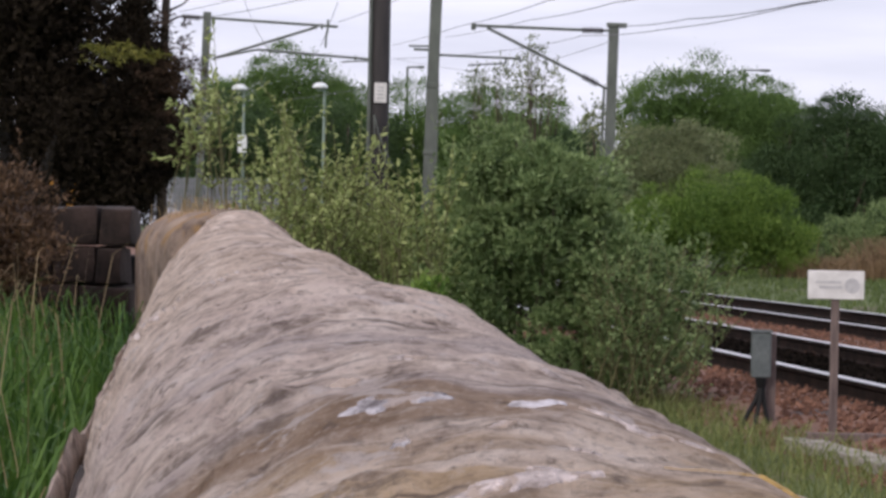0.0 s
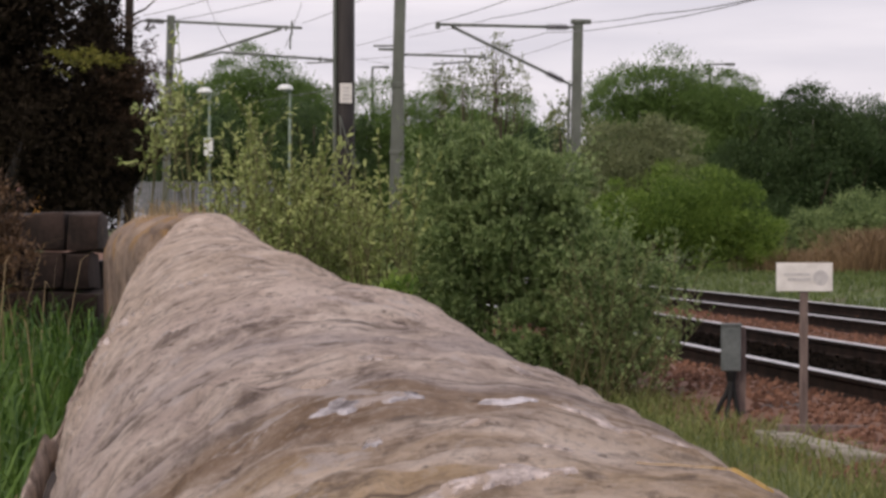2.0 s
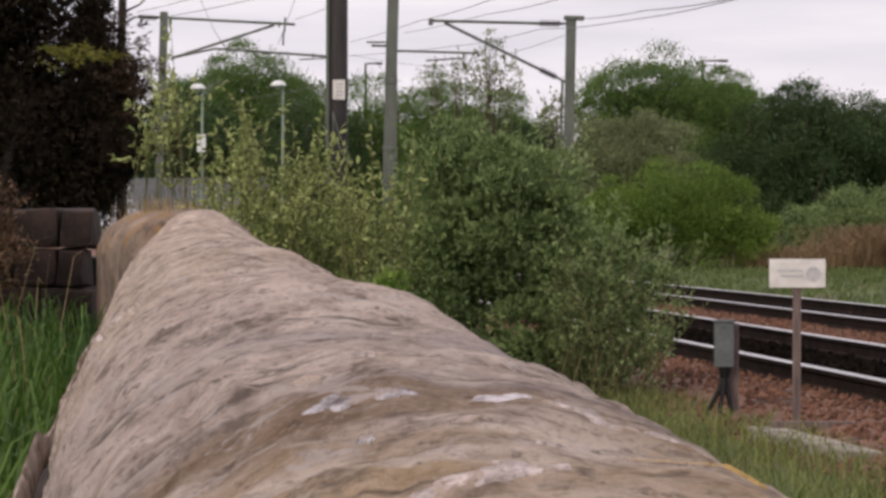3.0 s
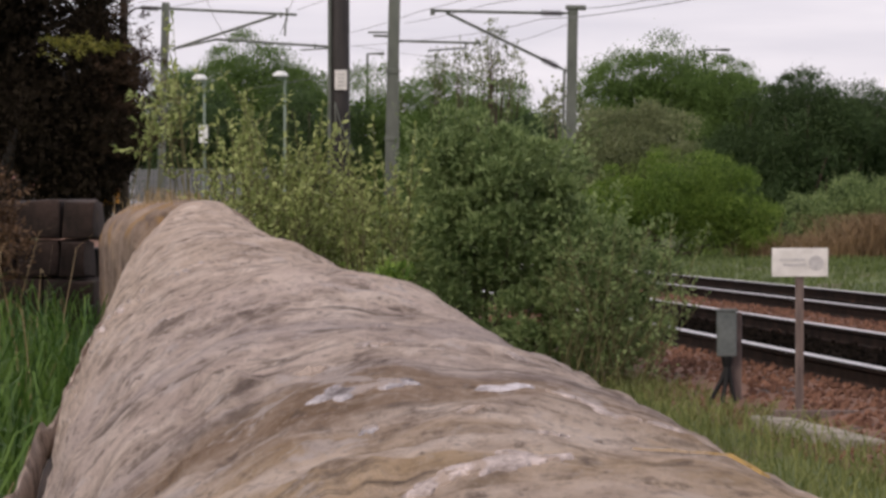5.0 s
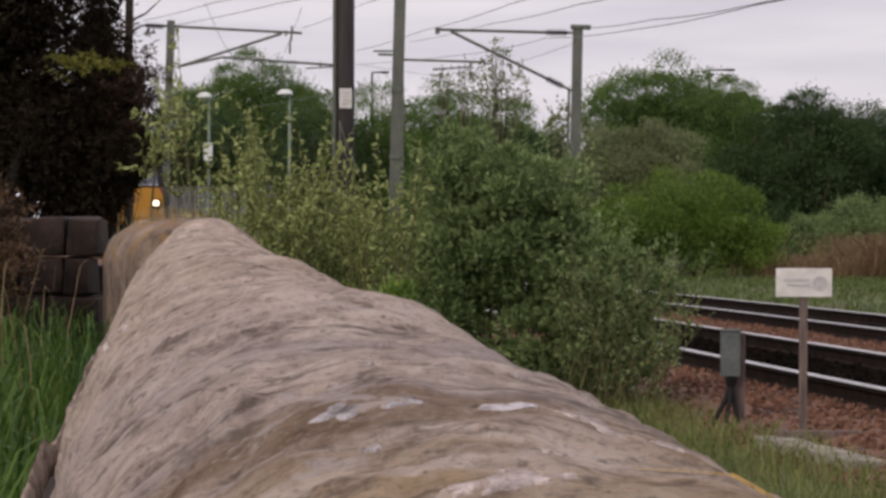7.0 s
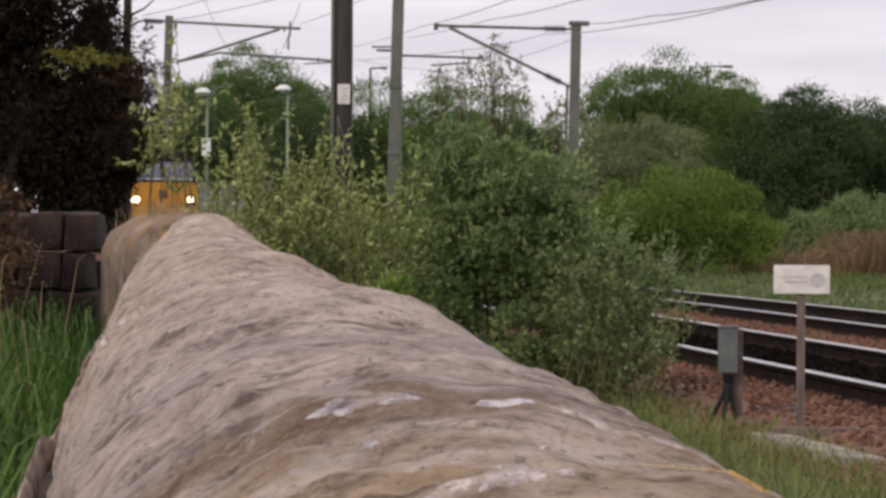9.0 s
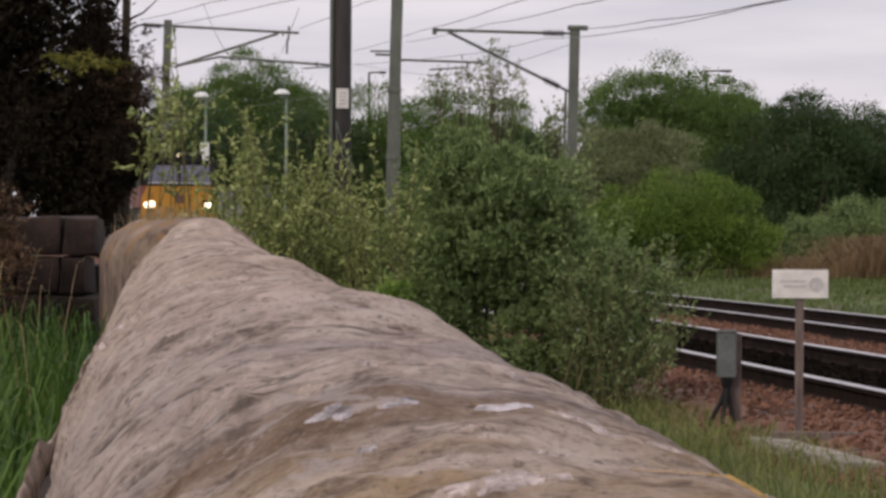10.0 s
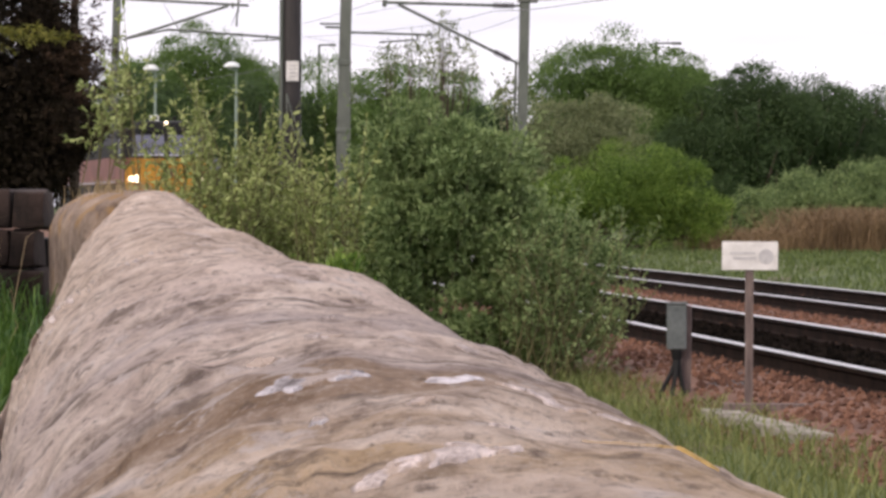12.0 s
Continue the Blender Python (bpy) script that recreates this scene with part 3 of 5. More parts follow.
def build_wall():
    w = thing("wall_boundary", Matrix(), "old sandstone boundary wall with rounded lichened coping", "stone wall", kind="structure")
    cuts = [(-1.5, 0.30), (0.31, 2.72), (2.745, 3.8), (3.81, 5.0), (5.01, 6.2), (6.21, 7.3)]
    wides, drops = [1.0, 1.0, 0.955, 0.96, 0.97, 0.97], [0, 0, 0.004, 0.011, 0.014, 0.016]
    stones = []
    for k, (a, b) in enumerate(cuts):
        args = (a, b, wides[k], drops[k], k * 3.7)
        stones.append((coping_stone(w, *args, 0.05 if k == 0 else 0.006 if k == 1 else 0.011, 30 if k == 0 else 120 if k == 1 else 80), args))
    near = stones[1]
    for k, (s, u, ds, du, skew, m) in enumerate((
            (1.062, 0.436, 0.017, 0.017, 0.1, M_LICHEN_GREY), (1.068, 0.462, 0.011, 0.016, 0.3, M_LICHEN_GREY),
            (1.052, 0.522, 0.011, 0.018, -0.3, M_LICHEN_GREY), (1.035, 0.548, 0.012, 0.018, -0.8, M_LICHEN), (1.002, 0.566, 0.012, 0.010, -0.8, M_LICHEN),
            (0.766, 0.440, 0.007, 0.012, 0.6, M_LICHEN), (0.782, 0.458, 0.004, 0.010, 0.8, M_LICHEN), (0.782, 0.470, 0.013, 0.014, 0.7, M_LICHEN), (0.808, 0.490, 0.010, 0.016, 0.7, M_LICHEN), (0.790, 0.486, 0.009, 0.008, 0.3, M_LICHEN),
            (0.955, 0.439, 0.007, 0.006, 0.2, M_LICHEN_GREY), (0.940, 0.487, 0.005, 0.006, 0.4, M_LICHEN), (0.988, 0.590, 0.010, 0.010, -0.3, M_LICHEN), (0.872, 0.506, 0.006, 0.008, 0.0, M_LICHEN),
            (1.33, 0.573, 0.016, 0.007, -0.6, M_LICHEN), (1.30, 0.478, 0.012, 0.012, 0.1, M_LICHEN), (1.31, 0.512, 0.012, 0.009, -0.2, M_LICHEN), (1.52, 0.50, 0.02, 0.007, 0.2, M_LICHEN), (1.24, 0.430, 0.012, 0.011, 0.2, M_LICHEN),
            (0.868, 0.556, 0.005, 0.012, -0.4, M_LICHEN_GOLD), (0.858, 0.574, 0.005, 0.010, -0.3, M_LICHEN_GOLD), (0.846, 0.588, 0.005, 0.009, -0.4, M_LICHEN_GOLD))):
        lichen(near[0], near[1], s, u, ds, du, skew, 11 + 3.3 * k, m)
    rf = random.Random(21)
    for k in range(14):
        lichen(near[0], near[1], rf.uniform(1.9, 2.68), rf.uniform(0.12, 0.24), rf.uniform(0.012, 0.03), rf.uniform(0.002, 0.005), 0.0, 130 + 2.3 * k, M_LICHEN)
    for k in range(11):
        lichen(stones[2][0], stones[2][1], 2.755 + 0.012 * (k % 3), 0.30 + 0.020 * k, 0.022, 0.0065, 0.3, 60 + 2.7 * k, M_LICHEN)
    for k in range(22):
        lichen(near[0], near[1], rf.uniform(2.60, 2.69), 0.22 + 0.0125 * k + rf.uniform(-0.005, 0.005), rf.uniform(0.012, 0.03), rf.uniform(0.0025, 0.005), 0.0, 190 + 2.9 * k, M_LICHEN)
    # a broken lip of rubble that sticks out under the field side, behind a dark open joint
    rl = random.Random(8)
    s = 0.4
    while s < 6.4:
        ln = rl.uniform(0.8, 1.5)
        bm = bmesh.new()
        n, ml = 12, 40
        rings = []
        for q in range(ml + 1):
            sq = s + (ln - 0.01) * q / ml
            e = 1 - 0.2 * max(0.0, 1 - min(q, ml - q) / 1.0)
            left = float(np.interp(sq, WALL_S, WALL_L))
            ring = []
            for i in range(n):
                a = 2 * math.pi * i / n
                rr = (0.0085 - 0.0045 * smoothstep(2.5, 3.4, sq)) * e * (1 + 0.6 * noise.fractal((sq * 4, math.cos(a), math.sin(a)), 1.0, 2.0, 2))
                ring.append(bm.verts.new(wall_point(sq, left - 0.029 + 0.013 * smoothstep(2.4, 3.4, sq) + 0.005 * noise.noise((sq * 5, 1, 1)) + 0.8 * rr * math.cos(a), -0.30 + 0.012 * noise.noise((sq * 3, 7, 0)) + 3.0 * rr * math.sin(a))))
            rings.append(ring)
        for r0, r1 in zip(rings, rings[1:]):
            for i in range(n):
                bm.faces.new((r0[i], r0[(i + 1) % n], r1[(i + 1) % n], r1[i]))
        bm.faces.new(rings[0])
        bm.faces.new(rings[-1][::-1])
        bmesh.ops.recalc_face_normals(bm, faces=bm.faces)
        part("edge_stone", bm, M_STONE, w, smooth=True)
        s += ln
    # rubble body under the coping, in two courses of blocks
    rng = random.Random(3)
    for course, (z0, z1) in enumerate(((-0.47, -0.345), (-0.66, -0.475), (-0.90, -0.665), (-1.25, -0.905))):
        s = -1.5 + 0.2 * course
        while s < 7.2:
            ln = rng.uniform(0.35, 0.62)
            left, right = float(np.interp(s + ln / 2, WALL_S, WALL_L)), float(np.interp(s + ln / 2, WALL_S, WALL_R))
            wd = right - left + 0.012 * course + (0.065 if course == 0 else 0.02)
            p = wall_point(s + ln / 2, (left + right) / 2, (z0 + z1) / 2)
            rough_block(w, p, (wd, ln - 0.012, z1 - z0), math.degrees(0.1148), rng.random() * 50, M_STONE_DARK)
            s += ln
    # the wall turns away: last copings, then the cross wall behind a dark joint
    turn = thing("wall_corner", Matrix(), "ochre stained sandstone corner of the wall with dry grass", "stone wall", kind="structure")
    for k, (px, py, ww, ll, tt) in enumerate(((-0.755, 7.85, 0.34, 0.95, 12), (-0.90, 8.65, 0.32, 0.75, 8))):
        bm = bmesh.new()
        n, ml = 20, 26
        rings = []
        for j in range(ml + 1):
            y = -ll / 2 + ll * j / ml
            e = 1 - 0.12 * max(0, 1 - min(j, ml - j) / 2)
            ring = []
            for i in range(n + 1):
                th = math.pi * (1 - i / n)
                p = Vector((ww / 2 * e * math.cos(th), y, 0.13 * e * math.sin(th)))
                p += Vector((math.cos(th), 0, math.sin(th))) * 0.014 * noise.fractal((p.x * 8 + k, p.y * 5, p.z * 8), 1.0, 2.0, 4)
                ring.append(bm.verts.new(p))
            ring += [bm.verts.new((ww / 2 * e, y, -0.6)), bm.verts.new((-ww / 2 * e, y, -0.6))]
            rings.append(ring)
        kk = len(rings[0])
        for r0, r1 in zip(rings, rings[1:]):
            for i in range(kk):
                bm.faces.new((r0[i], r0[(i + 1) % kk], r1[(i + 1) % kk], r1[i]))
        bm.faces.new(rings[0])
        bm.faces.new(rings[-1][::-1])
        bmesh.ops.recalc_face_normals(bm, faces=bm.faces)
        ob = part("coping_stone", bm, M_STONE_OCHRE, turn, smooth=True)
        ob.matrix_basis = pose(px, py, 0.912, 0, 0, tt)
    cross = thing("wall_cross", Matrix(), "stone cross wall with open joints, tree shade put into its dark colour", "stone wall", kind="structure")
    y = 9.3
    # near-black block added behind the courses as the shade inside the open joints
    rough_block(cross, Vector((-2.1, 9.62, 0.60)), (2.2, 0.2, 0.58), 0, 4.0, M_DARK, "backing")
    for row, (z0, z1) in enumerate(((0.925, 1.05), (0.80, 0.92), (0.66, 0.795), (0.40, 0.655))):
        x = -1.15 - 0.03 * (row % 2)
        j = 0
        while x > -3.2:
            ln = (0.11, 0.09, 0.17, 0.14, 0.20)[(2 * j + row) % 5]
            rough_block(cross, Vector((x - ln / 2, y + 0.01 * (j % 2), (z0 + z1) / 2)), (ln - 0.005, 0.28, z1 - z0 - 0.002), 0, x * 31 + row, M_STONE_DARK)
            x -= ln
            j += 1


build_wall()


# ---- grasses ----
def blades(name, pts, height, width, material, label, rng, lean=0.35, kind="stuff", droop=0.3):
    """Bent grass blades of three segments each."""
    n = len(pts)
    h = height * rng.uniform(0.45, 1.15, (n, 1))
    az = rng.uniform(0, 2 * np.pi, n)
    d = np.stack([np.cos(az), np.sin(az), np.zeros(n)], 1) * lean * rng.uniform(0.2, 1.2, (n, 1))
    sa = rng.uniform(0, 2 * np.pi, n)
    side = np.stack([np.cos(sa), np.sin(sa), np.zeros(n)], 1) * width * rng.uniform(0.6, 1.3, (n, 1)) / 2
    up = np.array([[0, 0, 1.0]])
    p1 = pts + (up + d * 0.3) * h * 0.5
    p2 = pts + (up + d * 0.9) * h * 0.85
    p3 = pts + (up * (1 - droop * rng.random((n, 1))) + d * 1.8) * h
    v = np.stack([pts - side, pts + side, p1 - side * 0.9, p1 + side * 0.9, p2 - side * 0.6, p2 + side * 0.6, p3], 1)
    f = np.array([(0, 1, 3), (0, 3, 2), (2, 3, 5), (2, 5, 4), (4, 5, 6)])
    idx = (np.arange(n)[:, None, None] * 7 + f[None]).reshape(-1).astype(np.int32)
    me = bpy.data.meshes.new(name)
    me.vertices.add(7 * n)
    me.vertices.foreach_set("co", v.ravel())
    me.loops.add(15 * n)
    me.loops.foreach_set("vertex_index", idx)
    me.polygons.add(5 * n)
    me.polygons.foreach_set("loop_start", np.arange(0, 15 * n, 3, dtype=np.int32))
    me.update()
    me.validate()
    me.materials.append(material)
    return tagged(new(name, me), label, "grass", kind=kind)


def scatter(n, xlo, xhi, ylo, yhi, rng, keep=None, power=1.0):
    y = ylo + (yhi - ylo) * rng.random(n) ** power
    x = np.array([rng.uniform(xlo(v), xhi(v)) for v in y])
    pts = np.array([(a, b, ground_z(a, b)) for a, b in zip(x, y) if keep is None or keep(a, b)])
    return pts


def build_grass():
    rng = np.random.default_rng(7)
    p = scatter(9000, lambda y: wall_x(y) - 1.3 - 0.05 * y, lambda y: wall_x(y) - 0.14 + (0.0 if y < 4.5 else 0.10 * min(1, (y - 4.5) / 2)), 1.6, 9.0, rng)
    blades("field_grass", p, 0.30, 0.0065, M_GRASS, "long green grass in the field behind the wall", rng)
    p = scatter(260, lambda y: wall_x(y) - 1.3, lambda y: wall_x(y) - 0.16, 3.0, 9.0, rng)
    blades("grass_stems", p, 0.46, 0.0028, M_GRASS_DRY, "pale seeding grass stems above the field grass", rng, 0.25)
    p = scatter(26000, lambda y: -0.6 if y < 22 else -2.6, lambda y: near_track(y) - 1.75, 8.0, 40.0, rng, power=1.3)
    blades("trackside_grass", p, 0.17, 0.008, M_TURF, "rough grass between the wall and the ballast", rng, 0.6)
    p = scatter(26000, lambda y: far_track(y) + 1.9, lambda y: far_track(y) + 13, 30.0, 85.0, rng)
    blades("verge_grass", p, 0.13, 0.022, M_VERGE, "mown-looking grass verge beyond the tracks", rng, 0.6)
    p = scatter(15000, lambda y: 0.096 * y + 4.0 * rng.random() ** 2, lambda y: 0.20 * y, 69.0, 75.0, rng)
    p = p[np.array([noise.noise((a * 0.9, b * 0.5, 3.0)) + 0.22 * (a - 9.0) > rng.uniform(-0.75, 0.35) for a, b, c in p])]
    tall = p[:, 0] + rng.normal(0, 0.7, len(p)) > 10.2
    blades("reeds", p[tall], 1.15, 0.016, M_REED, "tall brown dead reeds along the far verge", rng, 0.75)
    blades("dry_verge_grass", p[~tall], 0.62, 0.016, M_REED, "lower pinkish-brown dead grass before the shrubs", rng, 0.8)
    p = np.stack([rng.normal(-0.76, 0.06, 170), rng.uniform(7.3, 7.9, 170), np.full(170, 1.0)], 1)
    p[:, 2] += 0.035 - 1.5 * (p[:, 0] + 0.76) ** 2
    blades("wall_top_grass", p, 0.045, 0.0022, M_GRASS_DRY, "dry straw-coloured grass tufts on the wall corner", rng, 0.9)


build_grass()


# ---- shrubs and trees ----
def plant(name, base, blobs, count, length, width, material, label, category, seed, shoots=40, shoot_len=0.5, trunk_r=0.05, group="", puff=0.34, up=0.4, limbs=14, bark=None, core=0.12, loose=0.25, oval=False):
    """A trunk with limbs into each mass of the crown, and a crown of single leaves: they gather in small puffs over each mass,
    with larger leaves deep inside and shoots at the rim. blobs: centre and radii, relative to the base."""
    rng = np.random.default_rng(seed)
    th = thing(name, pose(*base), label, category, group)
    bm = bmesh.new()
    for k in range(limbs):
        b = blobs[k % len(blobs)]
        d = rng.normal(size=3)
        d /= np.linalg.norm(d)
        tip = np.array(b[:3]) + d * np.array(b[3:6]) * 0.85
        tip[2] = max(tip[2], 0.15)
        start = np.array([rng.normal(0, trunk_r), rng.normal(0, trunk_r), 0.0])
        mid = start * 0.4 + tip * 0.6 + rng.normal(0, 0.08, 3) * b[5]
        mid[2] = tip[2] * 0.45
        r = trunk_r * (0.9 if k == 0 else 0.5)
        path_tube(bm, [start - np.array([0, 0, 0.1]), start * 0.7 + mid * 0.3, mid, tip * 0.6 + mid * 0.4, tip], [r, r * 0.85, r * 0.6, r * 0.35, r * 0.12], 6)
    part("trunk", bm, bark or M_BARK, th, smooth=True)
    B = np.array([b[:6] for b in blobs], float)
    area = (B[:, 3] * B[:, 5]) ** 0.8
    area /= area.sum()
    # small puffs over the surface of each mass
    npuff = max(14, int(26 * len(blobs)))
    wp = rng.choice(len(blobs), npuff, p=area)
    d = rng.normal(size=(npuff, 3))
    d[:, 2] += 0.25
    d /= np.linalg.norm(d, axis=1, keepdims=True)
    pc = B[wp, :3] + d * B[wp, 3:6] * rng.uniform(0.62, 0.98, (npuff, 1))
    pr = puff * B[wp, 3:6].min(axis=1, keepdims=True) * rng.uniform(0.6, 1.25, (npuff, 1))
    n1 = int(count * (1 - loose))
    w1 = rng.choice(npuff, n1)
    e = rng.normal(size=(n1, 3)) + d[w1] * 0.6 + np.array([0, 0, 0.35])
    e /= np.linalg.norm(e, axis=1, keepdims=True)
    p1 = pc[w1] + e * pr[w1] * np.abs(rng.normal(0.85, 0.22, (n1, 1))) * np.array([1.15, 1.15, 0.9])
    n2 = count - n1
    w2 = rng.choice(len(blobs), n2, p=area)
    f = rng.normal(size=(n2, 3))
    f /= np.linalg.norm(f, axis=1, keepdims=True)
    p2 = B[w2, :3] + f * B[w2, 3:6] * rng.uniform(0.3, 1.0, (n2, 1))
    pts = np.vstack([p1, p2])
    dirs = np.vstack([e, f]) * 0.7 + rng.normal(0, 0.55, (count, 3)) + np.array([0, 0, up])
    if shoots:
        sp, sd = [], []
        for k in range(shoots):
            b = B[rng.choice(len(blobs), p=area)]
            a = rng.normal(size=3)
            a[2] = abs(a[2]) * 0.9 + 0.15
            a /= np.linalg.norm(a)
            s0 = b[:3] + a * b[3:6] * 0.92
            ax = a * 0.5 + np.array([0, 0, 0.9]) + rng.normal(0, 0.2, 3)
            ax /= np.linalg.norm(ax)
            ln = shoot_len * rng.uniform(0.4, 1.1)
            for q in np.linspace(0, 1, max(4, int(ln / (length * 0.42)))):
                sp.append(s0 + ax * ln * q)
                sd.append(ax * 0.6 + rng.normal(0, 0.7, 3))
        pts, dirs = np.vstack([pts, sp]), np.vstack([dirs, sd])
    keep = pts[:, 2] > 0.02
    crown = new("crown", leaves("crown", pts[keep], dirs[keep], length, width, material, rng, oval=oval))
    crown.parent = th
    if core:
        n3 = int(count * core)
        w3 = rng.choice(len(blobs), n3, p=area)
        f = rng.normal(size=(n3, 3))
        f /= np.linalg.norm(f, axis=1, keepdims=True)
        p3 = B[w3, :3] + f * B[w3, 3:6] * (0.60 * rng.random((n3, 1)) ** 0.4)
        p3[:, 2] = np.maximum(p3[:, 2], 0.05)
        inner = new("inner_crown", leaves("inner_crown", p3, rng.normal(size=(n3, 3)), length * 2.0, width * 3.2, material, rng))
        inner.parent = th
    return th


def stem_shrub(name, base, stems, leaf_l, leaf_w, material, label, seed, group="", spacing=0.03, twigs=5, bare=0.35, low=2):
    """Upright wands from the ground, each with side twigs and leaves along them. stems: (foot x, foot y, top x, height)."""
    rng = np.random.default_rng(seed)
    th = thing(name, pose(*base), label, "shrub", group)
    bm = bmesh.new()
    sp, sd = [], []

    def wand(a, b, r, start):
        a, b = np.array(a, float), np.array(b, float)
        ln = np.linalg.norm(b - a)
        bend = rng.normal(0, 0.06, 3) * ln
        curve = [a + (b - a) * q + bend * math.sin(math.pi * q) for q in np.linspace(0, 1, 6)]
        path_tube(bm, curve, [r * (1 - 0.8 * q) for q in np.linspace(0, 1, 6)], 5)
        for q in np.arange(start, 1.0, spacing / ln):
            p = a + (b - a) * q + bend * math.sin(math.pi * q)
            ax = (b - a) / ln
            sp.append(p)
            sd.append(ax * 0.4 + rng.normal(0, 0.75, 3))
        sp.append(b)
        sd.append((b - a) / ln)
        return curve

    for fx, fy, tx, h in stems:
        c = wand((fx, fy, -0.1), (tx, fy + rng.normal(0, 0.08), h), 0.009, bare)
        for k in range(twigs):
            q = c[rng.integers(low, 5)]
            out = np.array([rng.normal(0, 0.16), rng.normal(0, 0.14), abs(rng.normal(0.16, 0.1))])
            wand(q, q + out, 0.004, 0.1)
    part("branchwork", bm, M_TWIG, th, smooth=True)
    crown = new("crown", leaves("crown", np.array(sp), np.array(sd), leaf_l, leaf_w, material, rng, oval=True))
    crown.parent = th
    return th


def build_plants():
    g = "shrubs by the track"
    zz = -0.26
    rs = random.Random(5)
    plant("willow_shrub", (0.25, 20.6, zz), [(0.1, 0, 1.2, 0.58, 0.5, 0.75), (0.15, -0.2, 0.3, 0.85, 0.5, 0.38), (-0.3, 0, 0.75, 0.45, 0.45, 0.65), (0.55, 0, 0.85, 0.5, 0.5, 0.65), (0.95, -0.1, 0.62, 0.42, 0.45, 0.55),
          (-0.15, 0.1, 1.62, 0.42, 0.35, 0.40), (0.45, 0.1, 1.42, 0.40, 0.35, 0.38), (-0.42, 0.2, 1.25, 0.36, 0.35, 0.42)], 46000, 0.048, 0.015, M_WILLOW, "dense dark-green willow shrub beside the track", "shrub", 11, 210, 0.36, 0.03, g, puff=0.27, loose=0.12, limbs=26, oval=True)
    wands = [(0.55 + rs.uniform(-0.2, 0.45), rs.uniform(-0.4, 0.2), 0.75 + rs.uniform(-0.35, 0.72), rs.uniform(0.7, 1.25)) for k in range(34)]
    stem_shrub("willow_shrub", (0.35, 20.0, zz), wands, 0.048, 0.014, M_WILLOW, "loose willow shoots leaning towards the rails", 16, g, 0.026, 6)
    wands = []
    for k in range(72):
        a = rs.uniform(-0.46, 0.62)
        wands.append((a, rs.uniform(-0.6, 0.6), max(-0.52, a + rs.uniform(-0.2, 0.2)), rs.uniform(1.2, 1.9)))
    for k in range(9):
        a = rs.uniform(-0.46, -0.15)
        wands.append((a, rs.uniform(-0.5, 0.5), a - rs.uniform(-0.1, 0.16), rs.uniform(1.85, 2.35)))
    wands += [(a, rs.uniform(-0.4, 0.4), a + rs.uniform(-0.08, 0.08), rs.uniform(1.75, 2.08)) for a in (-0.36, -0.3, -0.22, -0.15, -0.08, -0.02, 0.06, 0.13, 0.2, 0.3)]
    wands += [(rs.uniform(-0.66, -0.55), rs.uniform(-0.3, 0.3), rs.uniform(-0.66, -0.54), rs.uniform(1.35, 1.62)) for k in range(6)]
    stem_shrub("sallow_shrub", (-1.0, 18.6, zz), wands, 0.048, 0.019, M_PALE, "open pale-leaved sallow shrub behind the wall", 12, g, 0.028, 6)
    wands = [(rs.uniform(0.0, 0.3), rs.uniform(-0.4, 0.4), rs.uniform(-0.06, 0.26), rs.uniform(2.0, 2.4)) for k in range(10)]
    wands += [(rs.uniform(0.0, 0.2), rs.uniform(-0.3, 0.3), rs.uniform(-0.02, 0.24), rs.uniform(2.5, 2.75)) for k in range(3)]
    stem_shrub("sallow_shrub", (-1.92, 19.0, zz), wands, 0.050, 0.021, M_PALE, "tall bare-footed sallow shoots between the evergreen and the track", 17, g, 0.034, 4, 0.84, 4)
    plant("sallow_shrub", (-0.95, 23.5, zz), [(-0.45, 0, 0.85, 0.5, 0.5, 0.6), (0.1, 0, 0.85, 0.5, 0.5, 0.6), (0.5, 0, 0.7, 0.4, 0.4, 0.55)], 9000, 0.05, 0.019, M_PALE, "leafy sallow shrub among the others", "shrub", 18, 40, 0.3, 0.02, g, oval=True)
    plant("sallow_shrub", (-0.42, 16.4, zz), [(0, 0, 0.60, 0.26, 0.3, 0.36), (0.22, 0, 0.45, 0.22, 0.3, 0.3)], 2600, 0.055, 0.024, M_BRIGHT, "low bright sallow shrub close to the wall", "shrub", 13, 25, 0.2, 0.015, g, bark=M_TWIG)
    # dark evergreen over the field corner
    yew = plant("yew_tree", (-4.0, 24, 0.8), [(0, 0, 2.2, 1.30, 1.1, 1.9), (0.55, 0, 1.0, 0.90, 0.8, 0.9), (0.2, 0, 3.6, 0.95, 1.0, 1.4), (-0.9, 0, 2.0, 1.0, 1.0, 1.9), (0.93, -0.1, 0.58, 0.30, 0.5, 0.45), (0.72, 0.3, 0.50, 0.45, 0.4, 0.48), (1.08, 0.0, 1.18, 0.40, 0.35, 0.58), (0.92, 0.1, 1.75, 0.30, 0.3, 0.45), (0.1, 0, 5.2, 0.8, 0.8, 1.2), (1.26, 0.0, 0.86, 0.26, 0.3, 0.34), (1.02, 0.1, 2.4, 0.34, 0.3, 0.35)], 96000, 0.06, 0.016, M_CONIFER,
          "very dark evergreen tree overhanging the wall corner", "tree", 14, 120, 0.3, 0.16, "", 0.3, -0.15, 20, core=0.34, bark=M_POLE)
    rng = np.random.default_rng(3)
    # drooping sprays of yellow-green new growth, and withered brown needles at the rim
    tp, td = [], []
